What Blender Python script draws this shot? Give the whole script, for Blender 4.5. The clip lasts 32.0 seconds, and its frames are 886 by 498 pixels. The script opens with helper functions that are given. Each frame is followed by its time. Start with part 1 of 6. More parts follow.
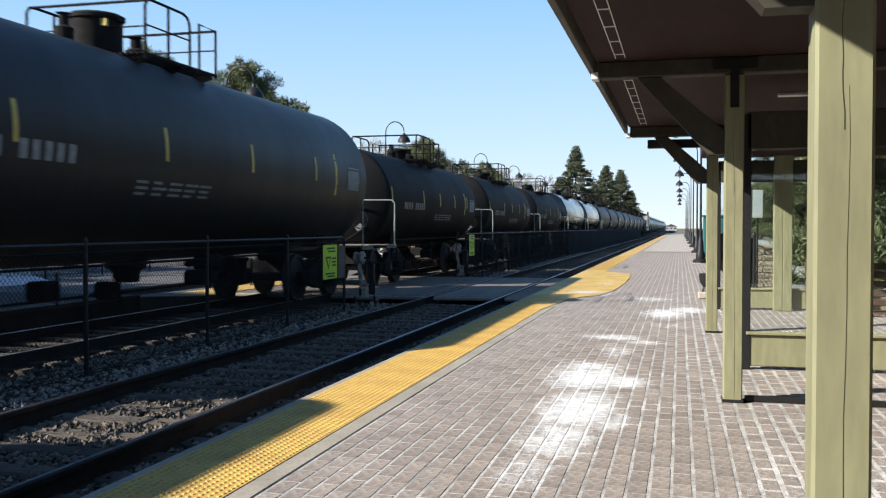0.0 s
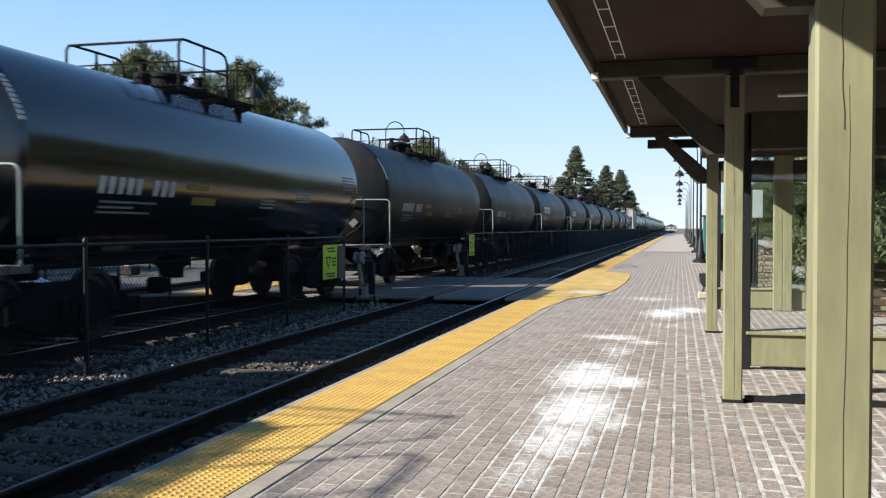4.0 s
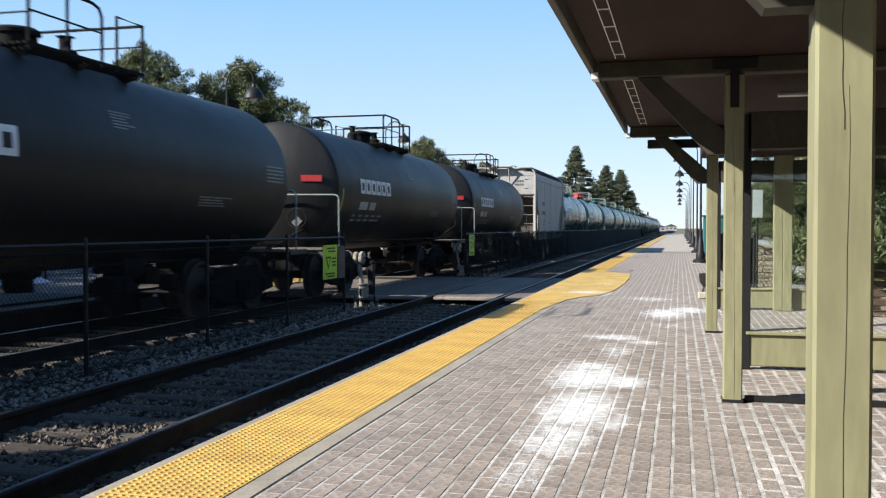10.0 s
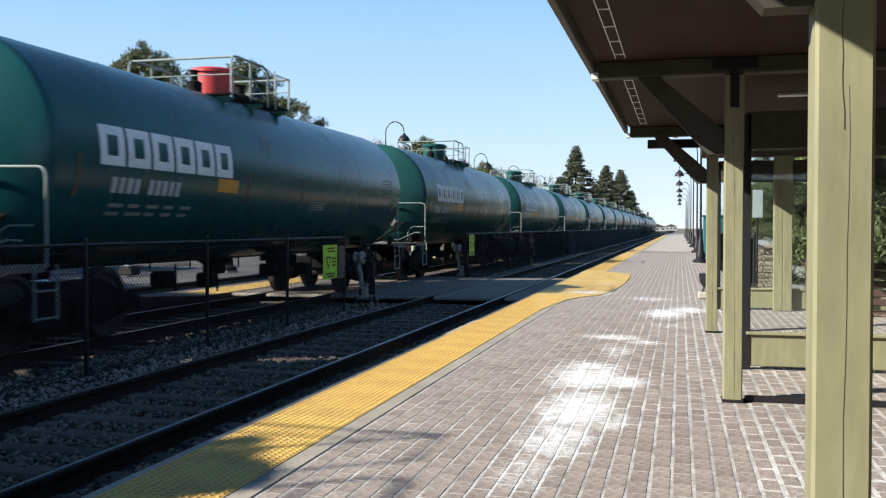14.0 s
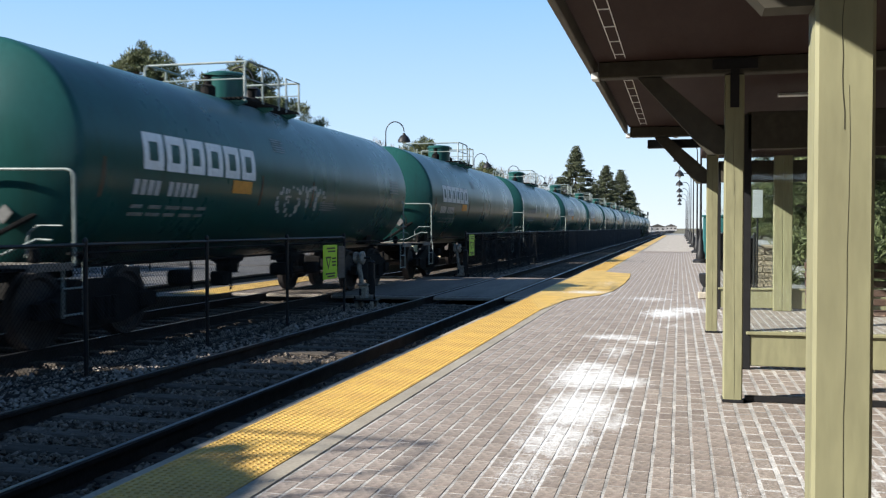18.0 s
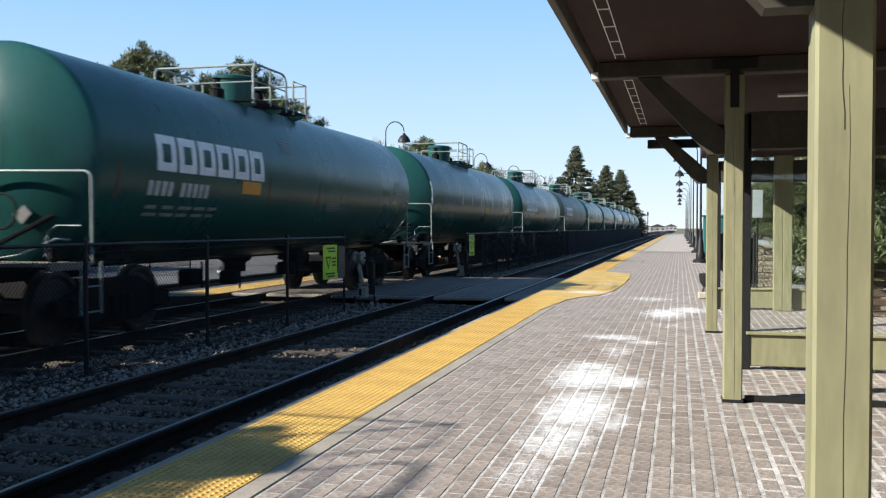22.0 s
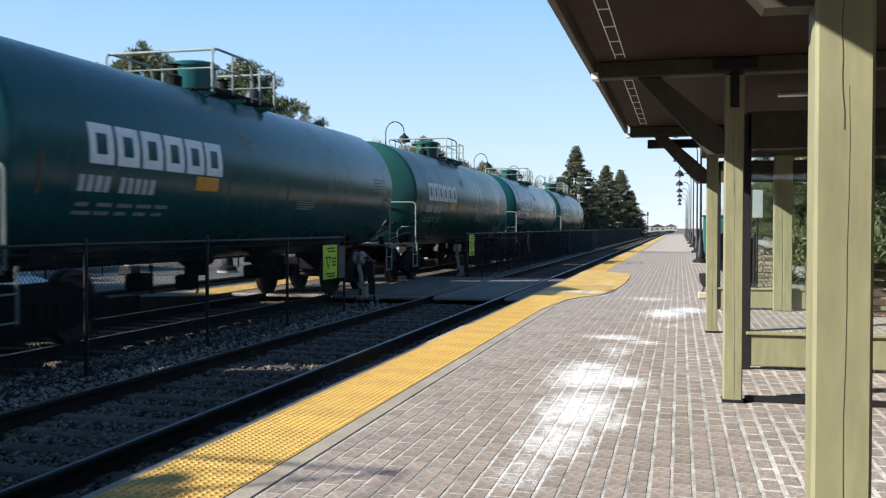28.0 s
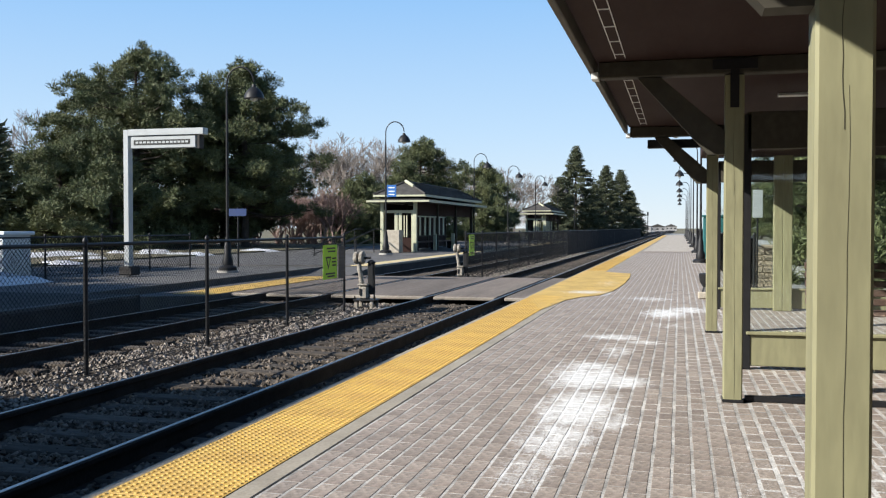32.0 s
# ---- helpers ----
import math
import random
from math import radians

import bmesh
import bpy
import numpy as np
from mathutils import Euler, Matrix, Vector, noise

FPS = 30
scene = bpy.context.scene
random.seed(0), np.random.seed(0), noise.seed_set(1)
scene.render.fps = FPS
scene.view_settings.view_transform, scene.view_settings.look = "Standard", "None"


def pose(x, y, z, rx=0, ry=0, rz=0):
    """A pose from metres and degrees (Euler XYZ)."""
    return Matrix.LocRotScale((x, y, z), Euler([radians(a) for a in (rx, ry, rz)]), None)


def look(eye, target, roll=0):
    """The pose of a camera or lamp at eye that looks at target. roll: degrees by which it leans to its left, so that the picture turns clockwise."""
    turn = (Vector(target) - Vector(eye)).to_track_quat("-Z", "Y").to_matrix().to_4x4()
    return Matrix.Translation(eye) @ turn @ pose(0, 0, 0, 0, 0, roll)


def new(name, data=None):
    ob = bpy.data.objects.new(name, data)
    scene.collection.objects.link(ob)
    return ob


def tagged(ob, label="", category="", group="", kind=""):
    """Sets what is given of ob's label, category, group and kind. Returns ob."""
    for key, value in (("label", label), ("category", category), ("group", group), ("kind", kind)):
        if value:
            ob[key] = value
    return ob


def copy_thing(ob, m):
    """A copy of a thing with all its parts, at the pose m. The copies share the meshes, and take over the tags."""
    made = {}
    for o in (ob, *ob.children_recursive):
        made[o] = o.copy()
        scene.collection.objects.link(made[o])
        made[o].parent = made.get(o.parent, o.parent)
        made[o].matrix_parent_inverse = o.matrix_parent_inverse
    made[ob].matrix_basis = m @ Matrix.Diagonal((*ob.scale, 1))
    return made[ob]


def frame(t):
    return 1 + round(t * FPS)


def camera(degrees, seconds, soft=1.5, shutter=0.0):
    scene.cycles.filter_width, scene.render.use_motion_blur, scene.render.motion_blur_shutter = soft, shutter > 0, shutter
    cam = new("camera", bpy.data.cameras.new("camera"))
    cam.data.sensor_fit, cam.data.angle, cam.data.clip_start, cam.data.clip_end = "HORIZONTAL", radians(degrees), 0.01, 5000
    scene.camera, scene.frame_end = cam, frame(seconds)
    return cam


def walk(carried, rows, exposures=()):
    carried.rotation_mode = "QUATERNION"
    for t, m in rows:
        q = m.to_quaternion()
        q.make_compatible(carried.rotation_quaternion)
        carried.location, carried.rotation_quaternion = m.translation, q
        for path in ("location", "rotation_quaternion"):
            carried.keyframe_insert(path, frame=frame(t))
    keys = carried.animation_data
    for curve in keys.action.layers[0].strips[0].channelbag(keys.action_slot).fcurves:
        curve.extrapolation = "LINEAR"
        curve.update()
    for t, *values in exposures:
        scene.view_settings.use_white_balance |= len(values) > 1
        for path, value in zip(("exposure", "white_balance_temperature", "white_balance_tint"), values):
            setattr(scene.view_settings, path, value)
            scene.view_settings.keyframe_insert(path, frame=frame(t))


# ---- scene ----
cam = camera(51.1, 32.0, soft=1.2, shutter=0.15)
EYE = (0.0, 0.0, 1.225)
VIEW = look(EYE, (-math.sin(radians(14.33)) * 10, math.cos(radians(14.33)) * 10, 1.225 - 0.2304))
walk(cam, [(0, VIEW), (32, VIEW)], exposures=[(0, 1.08), (31.0, 1.08), (31.6, 1.0), (32, 0.93)])

# ---- light ----
SUN_FROM = Vector((-6.22, -4.15, 4.30)).normalized()
world = bpy.data.worlds.new("sky")
scene.world = world
world.use_nodes = True
_nt = world.node_tree
_nt.nodes.clear()
_sky = _nt.nodes.new("ShaderNodeTexSky")
_sky.sky_type, _sky.sun_disc = "NISHITA", False
_sky.sun_elevation = math.asin(SUN_FROM.z)
_sky.sun_rotation = math.atan2(SUN_FROM.x, SUN_FROM.y) % (2 * math.pi)
_sky.air_density, _sky.dust_density, _sky.ozone_density = 1.0, 0.0, 2.5
_bg = _nt.nodes.new("ShaderNodeBackground")
_bg.inputs["Strength"].default_value = 0.075
_wo = _nt.nodes.new("ShaderNodeOutputWorld")
# the pale winter haze: nearly white at the horizon, deep blue overhead
_tc = _nt.nodes.new("ShaderNodeTexCoord")
_sep = _nt.nodes.new("ShaderNodeSeparateXYZ")
_ramp = _nt.nodes.new("ShaderNodeValToRGB")
for _p, _c in ((0.0, (5.3, 6.1, 6.8)), (0.10, (3.9, 5.4, 7.1)), (0.26, (2.05, 4.1, 7.0)), (0.55, (0.82, 1.95, 4.1)), (1.0, (0.34, 0.90, 2.4))):
    _e = _ramp.color_ramp.elements[0] if _p == 0.0 else _ramp.color_ramp.elements[-1] if _p == 1.0 else _ramp.color_ramp.elements.new(_p)
    _e.color = (*[k / 10 for k in _c], 1)
_gain = _nt.nodes.new("ShaderNodeVectorMath")
_gain.operation = "SCALE"
_gain.inputs["Scale"].default_value = 10.0
_mix = _nt.nodes.new("ShaderNodeMix")
_mix.data_type = "RGBA"
_mix.inputs["Factor"].default_value = 0.88
_nt.links.new(_tc.outputs["Generated"], _sep.inputs[0])
_nt.links.new(_sep.outputs["Z"], _ramp.inputs[0])
_nt.links.new(_ramp.outputs[0], _gain.inputs[0])
_nt.links.new(_sky.outputs[0], _mix.inputs["A"])
_nt.links.new(_gain.outputs[0], _mix.inputs["B"])
_nt.links.new(_mix.outputs["Result"], _bg.inputs[0])
_nt.links.new(_bg.outputs[0], _wo.inputs[0])
sun_data = bpy.data.lights.new("sun", "SUN")
sun_data.energy, sun_data.angle, sun_data.color = 5.0, radians(0.55), (1.0, 0.96, 0.90)
sun = new("sun", sun_data)
sun.matrix_world = look((0, 0, 30), Vector((0, 0, 30)) - SUN_FROM)


# ---- materials ----
def mat(name, col, rough=0.7, metal=0.0, var=0.3, scale=3.0, fine=60.0, bump=0.15, depth=0.01, stretch=(1, 1, 1), col2=None, rand=0.0, island=0.0, spec=0.5, coat=0.0):
    m = bpy.data.materials.new(name)
    m.use_nodes = True
    nt = m.node_tree
    N, Lk = nt.nodes, nt.links
    bs = N["Principled BSDF"]
    tc = N.new("ShaderNodeTexCoord")
    mp = N.new("ShaderNodeMapping")
    mp.inputs["Scale"].default_value = stretch
    Lk.new(tc.outputs["Object"], mp.inputs["Vector"])
    n1 = N.new("ShaderNodeTexNoise")
    n1.inputs["Scale"].default_value, n1.inputs["Detail"].default_value = scale, 5
    n1.inputs["Roughness"].default_value = 0.62
    n2 = N.new("ShaderNodeTexNoise")
    n2.inputs["Scale"].default_value, n2.inputs["Detail"].default_value = fine, 3
    Lk.new(mp.outputs[0], n1.inputs["Vector"])
    Lk.new(mp.outputs[0], n2.inputs["Vector"])
    c2 = col2 or tuple(c * (1 - var) for c in col)
    ramp = N.new("ShaderNodeMapRange")
    ramp.inputs["From Min"].default_value, ramp.inputs["From Max"].default_value = 0.33, 0.67
    Lk.new(n1.outputs["Fac"], ramp.inputs["Value"])
    mx = N.new("ShaderNodeMix")
    mx.data_type = "RGBA"
    mx.inputs["A"].default_value, mx.inputs["B"].default_value = (*col, 1), (*c2, 1)
    Lk.new(ramp.outputs[0], mx.inputs["Factor"])
    out = mx.outputs["Result"]
    hsv = N.new("ShaderNodeHueSaturation")
    f2 = N.new("ShaderNodeMapRange")
    f2.inputs["From Min"].default_value, f2.inputs["From Max"].default_value = 0.3, 0.7
    f2.inputs["To Min"].default_value, f2.inputs["To Max"].default_value = 1 - var * 0.5, 1 + var * 0.5
    Lk.new(n2.outputs["Fac"], f2.inputs["Value"])
    val = f2.outputs[0]
    if rand or island:
        src = N.new("ShaderNodeObjectInfo").outputs["Random"] if rand else N.new("ShaderNodeNewGeometry").outputs["Random Per Island"]
        rr = N.new("ShaderNodeMapRange")
        a = rand or island
        rr.inputs["To Min"].default_value, rr.inputs["To Max"].default_value = 1 - a, 1 + a
        Lk.new(src, rr.inputs["Value"])
        mu = N.new("ShaderNodeMath")
        mu.operation = "MULTIPLY"
        Lk.new(val, mu.inputs[0])
        Lk.new(rr.outputs[0], mu.inputs[1])
        val = mu.outputs[0]
    Lk.new(val, hsv.inputs["Value"])
    Lk.new(out, hsv.inputs["Color"])
    Lk.new(hsv.outputs[0], bs.inputs["Base Color"])
    rg = N.new("ShaderNodeMapRange")
    rg.inputs["To Min"].default_value, rg.inputs["To Max"].default_value = max(0.02, rough - 0.12), min(1, rough + 0.12)
    Lk.new(n1.outputs["Fac"], rg.inputs["Value"])
    Lk.new(rg.outputs[0], bs.inputs["Roughness"])
    bs.inputs["Metallic"].default_value = metal
    bs.inputs["Specular IOR Level"].default_value = spec
    bs.inputs["Coat Weight"].default_value = coat
    bs.inputs["Coat Roughness"].default_value = 0.2
    if bump:
        bp = N.new("ShaderNodeBump")
        bp.inputs["Strength"].default_value, bp.inputs["Distance"].default_value = bump, depth
        Lk.new(n2.outputs["Fac"], bp.inputs["Height"])
        Lk.new(bp.outputs[0], bs.inputs["Normal"])
    return m


def glass(name, tint=(0.9, 0.95, 0.93)):
    m = bpy.data.materials.new(name)
    m.use_nodes = True
    bs = m.node_tree.nodes["Principled BSDF"]
    bs.inputs["Base Color"].default_value = (*tint, 1)
    bs.inputs["Roughness"].default_value = 0.02
    bs.inputs["Transmission Weight"].default_value = 1.0
    bs.inputs["IOR"].default_value = 1.45
    return m


M_CONC = mat("concrete", (0.42, 0.40, 0.36), 0.85, var=0.25, scale=1.2, fine=40)
M_EDGE = mat("edge_concrete", (0.33, 0.29, 0.225), 0.88, var=0.3, scale=2.0, fine=50)
# same asphalt as below, with shade put into a darker colour
M_ASPHSHADE = mat("shaded_asphalt", (0.048, 0.046, 0.044), 0.9, var=0.3, scale=1.0, fine=90, bump=0.4, spec=0.2)
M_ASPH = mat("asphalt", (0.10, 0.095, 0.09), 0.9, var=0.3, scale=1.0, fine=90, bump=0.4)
M_TIMBER = mat("crossing_timber", (0.165, 0.132, 0.104), 0.85, var=0.4, scale=1.5, fine=25, stretch=(1, 0.15, 1), rand=0.15)
M_EDGEBEAM = mat("weathered_edge_beam", (0.30, 0.26, 0.21), 0.85, var=0.4, scale=1.5, fine=25, stretch=(1, 0.15, 1), rand=0.15)
M_YEL = mat("tactile_yellow", (0.57, 0.36, 0.072), 0.65, var=0.38, scale=2.2, fine=36, rand=0.05, col2=(0.44, 0.265, 0.06))
M_FADED = mat("faded_tactile", (0.62, 0.49, 0.25), 0.7, var=0.3, scale=2.0, fine=30)
M_RAIL = mat("rail_steel", (0.032, 0.026, 0.022), 0.8, var=0.4, scale=4, spec=0.15)
M_RAILTOP = mat("rail_running_face", (0.36, 0.36, 0.37), 0.35, metal=1.0, var=0.15, scale=6, bump=0.03)
M_TIE = mat("tie_wood", (0.105, 0.088, 0.071), 0.9, var=0.5, scale=3, fine=30, stretch=(0.2, 1, 1), rand=0.25, bump=0.5, spec=0.1)
M_BALLAST = mat("ballast_bed", (0.042, 0.036, 0.031), 0.95, var=0.5, scale=14, fine=40, bump=1.0, depth=0.03, spec=0.1)
M_STONE = mat("ballast_stone", (0.27, 0.235, 0.20), 0.95, var=0.3, scale=20, fine=60, island=0.6, spec=0.0)
M_STONE3 = mat("brown_ballast_stone", (0.155, 0.128, 0.102), 0.9, var=0.35, scale=20, fine=60, island=0.55, spec=0.05)
# dark far-track ballast: the dense shade there is mixed into both colours
M_STONESHADE = mat("shaded_ballast_stone", (0.065, 0.055, 0.048), 0.9, var=0.3, scale=20, fine=60, island=0.5, spec=0.1)
M_BEDSHADE = mat("shaded_ballast_bed", (0.028, 0.025, 0.022), 0.95, var=0.5, scale=14, fine=40, bump=1.0, depth=0.03, spec=0.1)
M_GROUND = mat("dry_grass", (0.16, 0.13, 0.075), 0.95, var=0.45, scale=0.15, fine=8, bump=0.8, depth=0.05, col2=(0.09, 0.085, 0.045))
M_SNOW = mat("old_snow", (0.60, 0.61, 0.63), 0.75, var=0.12, scale=3, fine=20, bump=0.5, depth=0.02)
M_GREENPAINT = mat("sage_green_paint", (0.228, 0.220, 0.122), 0.65, var=0.22, scale=4.5, fine=26, stretch=(1, 1, 0.22), bump=0.35, depth=0.004, col2=(0.188, 0.178, 0.098))
M_CRACK = mat("dark_drying_crack", (0.05, 0.046, 0.026), 0.9, var=0.4, scale=30, bump=0)
# paint for members under roofs, with their shade put into the colour
M_BEAMSHADE = mat("shaded_taupe_paint", (0.066, 0.060, 0.046), 0.65, var=0.25, scale=2.5, fine=18, stretch=(1, 0.3, 1), bump=0.15, depth=0.004, spec=0.1)
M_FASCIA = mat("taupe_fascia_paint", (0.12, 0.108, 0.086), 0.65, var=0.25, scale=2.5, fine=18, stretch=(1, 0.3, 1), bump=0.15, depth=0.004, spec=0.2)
M_PALEGREEN = mat("pale_green_paint", (0.46, 0.46, 0.32), 0.65, var=0.2, scale=2.5, fine=18)
M_SILVER = mat("dull_silver_paint", (0.40, 0.42, 0.42), 0.55, metal=0.2, var=0.15, scale=3)
M_SOFFIT = mat("brown_soffit", (0.034, 0.0185, 0.0155), 0.75, var=0.15, scale=2, fine=30, stretch=(1, 0.2, 1), spec=0.1)
M_ROOF = mat("dark_shingle", (0.06, 0.055, 0.05), 0.85, var=0.4, scale=4, fine=30)
M_BLACKMETAL = mat("black_metal", (0.017, 0.017, 0.018), 0.5, var=0.3, scale=8, spec=0.25)
M_WIRE = mat("black_wire", (0.018, 0.018, 0.018), 0.7, var=0.2, spec=0.15)
M_WHITE = mat("white_paint", (0.72, 0.73, 0.70), 0.5, var=0.15, scale=4)
M_LIME = mat("lime_sign", (0.42, 0.72, 0.03), 0.45, var=0.06, scale=4, bump=0.0)
M_SIGNBLACK = mat("sign_black", (0.012, 0.013, 0.012), 0.5, var=0.1, bump=0.0)
M_BLUESIGN = mat("blue_sign", (0.025, 0.13, 0.40), 0.45, var=0.1, bump=0.0)
M_NAVY = mat("navy_sign", (0.012, 0.035, 0.12), 0.5, var=0.1, bump=0.0)
M_GLASS = glass("shelter_glass")
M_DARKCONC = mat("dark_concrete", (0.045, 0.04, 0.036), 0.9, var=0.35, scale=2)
M_CREAM = mat("cream_concrete", (0.42, 0.37, 0.29), 0.8, var=0.25, scale=6)


# ---- mesh building ----
class MB:
    """Collects vertices and faces of one mesh."""

    def __init__(self):
        self.v, self.f = [], []

    def add(self, v, f):
        n = len(self.v)
        self.v += [tuple(p) for p in v]
        self.f += [tuple(i + n for i in q) for q in f]
        return self

    def box(self, c, s, bev=0.0, rot=None):
        x, y, z = (k / 2 for k in s)
        b = min(bev, x * 0.9, y * 0.9, z * 0.9)
        if b <= 0:
            v = [(i * x, j * y, k * z) for i in (-1, 1) for j in (-1, 1) for k in (-1, 1)]
            f = [(0, 1, 3, 2), (4, 6, 7, 5), (0, 4, 5, 1), (2, 3, 7, 6), (0, 2, 6, 4), (1, 5, 7, 3)]
        else:
            v, idx = [], {}
            for i in (-1, 1):
                for j in (-1, 1):
                    for k in (-1, 1):
                        for a in range(3):
                            p = [i * (x - b), j * (y - b), k * (z - b)]
                            p[a] = (i * x, j * y, k * z)[a]
                            idx[(i, j, k, a)] = len(v)
                            v.append(tuple(p))
            I = idx
            f = []
            for s_ in (-1, 1):
                o = (lambda q: q if s_ > 0 else q[::-1])
                f.append(o((I[(s_, -1, -1, 0)], I[(s_, 1, -1, 0)], I[(s_, 1, 1, 0)], I[(s_, -1, 1, 0)])))
                f.append(o((I[(-1, s_, -1, 1)], I[(-1, s_, 1, 1)], I[(1, s_, 1, 1)], I[(1, s_, -1, 1)])))
                f.append(o((I[(-1, -1, s_, 2)], I[(1, -1, s_, 2)], I[(1, 1, s_, 2)], I[(-1, 1, s_, 2)])))
            for p in (-1, 1):
                for q in (-1, 1):
                    f.append((I[(p, q, -1, 0)], I[(p, q, 1, 0)], I[(p, q, 1, 1)], I[(p, q, -1, 1)]))
                    f.append((I[(p, -1, q, 0)], I[(p, 1, q, 0)], I[(p, 1, q, 2)], I[(p, -1, q, 2)]))
                    f.append((I[(-1, p, q, 1)], I[(1, p, q, 1)], I[(1, p, q, 2)], I[(-1, p, q, 2)]))
            for i in (-1, 1):
                for j in (-1, 1):
                    for k in (-1, 1):
                        f.append((I[(i, j, k, 0)], I[(i, j, k, 1)], I[(i, j, k, 2)]))
        c = Vector(c)
        v = [(rot @ Vector(p)) + c for p in v] if rot else [Vector(p) + c for p in v]
        return self.add(v, f)

    def tube(self, pts, r, n=8, r1=None, caps=True):
        pts = [Vector(p) for p in pts]
        m = len(pts)
        r1 = r if r1 is None else r1
        tang = []
        for i in range(m):
            a, b = pts[max(0, i - 1)], pts[min(m - 1, i + 1)]
            tang.append((b - a).normalized())
        ref = Vector((0, 0, 1)) if abs(tang[0].z) < 0.9 else Vector((1, 0, 0))
        u = tang[0].cross(ref).normalized()
        v, f = [], []
        for i in range(m):
            u = (u - tang[i] * u.dot(tang[i])).normalized()
            w = tang[i].cross(u)
            rr = r + (r1 - r) * i / max(1, m - 1)
            for k in range(n):
                a = 2 * math.pi * k / n
                v.append(pts[i] + (u * math.cos(a) + w * math.sin(a)) * rr)
        for i in range(m - 1):
            for k in range(n):
                k2 = (k + 1) % n
                f.append((i * n + k, i * n + k2, (i + 1) * n + k2, (i + 1) * n + k))
        if caps:
            f.append(tuple(range(n))[::-1])
            f.append(tuple((m - 1) * n + k for k in range(n)))
        return self.add(v, f)

    def lathe(self, prof, n=16, m=None, caps=True):
        """prof: (radius, height) from bottom to top, round the z axis of m."""
        m = m or Matrix()
        v, f = [], []
        for r, h in prof:
            for k in range(n):
                a = 2 * math.pi * k / n
                v.append(m @ Vector((r * math.cos(a), r * math.sin(a), h)))
        for i in range(len(prof) - 1):
            for k in range(n):
                k2 = (k + 1) % n
                f.append((i * n + k, i * n + k2, (i + 1) * n + k2, (i + 1) * n + k))
        if caps:
            f.append(tuple(range(n))[::-1])
            f.append(tuple((len(prof) - 1) * n + k for k in range(n)))
        return self.add(v, f)

    def prism(self, poly, axis, a, b):
        """A polygon drawn in the plane across axis ('x': (y, z), 'y': (x, z), 'z': (x, y)), from a to b."""
        def pt(p, d):
            return {"x": (d, p[0], p[1]), "y": (p[0], d, p[1]), "z": (p[0], p[1], d)}[axis]
        n = len(poly)
        v = [pt(p, a) for p in poly] + [pt(p, b) for p in poly]
        f = [tuple(range(n))[::-1], tuple(range(n, 2 * n))]
        f += [(i, (i + 1) % n, n + (i + 1) % n, n + i) for i in range(n)]
        return self.add(v, f)

    def mesh(self, name, material, smooth=False):
        me = bpy.data.meshes.new(name)
        me.from_pydata(self.v, [], self.f)
        if material:
            me.materials.append(material)
        if smooth:
            me.shade_smooth()
            me.set_sharp_from_angle(angle=radians(smooth if smooth is not True else 40))
        me.update()
        bm = bmesh.new()
        bm.from_mesh(me)
        bmesh.ops.recalc_face_normals(bm, faces=bm.faces)
        bm.to_mesh(me)
        bm.free()
        return me


def part(name, mb, material, parent=None, label="", smooth=False, at=None):
    ob = new(name, mb.mesh(name, material, smooth) if isinstance(mb, MB) else mb)
    if parent is not None:
        ob.parent = parent
    if at is not None:
        ob.matrix_basis = at
    return tagged(ob, label)


def thing(name, label, category, m=None, group="", kind=""):
    ob = new(name)
    ob.empty_display_size = 0.2
    if m is not None:
        ob.matrix_basis = m
    return tagged(ob, label, category, group, kind)


def box(c, s, bev=0.0):
    return MB().box(c, s, bev)


def tube(pts, r, n=8, r1=None):
    return MB().tube(pts, r, n, r1)


def soup(verts, faces, name, material):
    me = bpy.data.meshes.new(name)
    me.from_pydata(verts, [], faces)
    me.materials.append(material)
    me.update()
    return me


rng = np.random.default_rng(7)


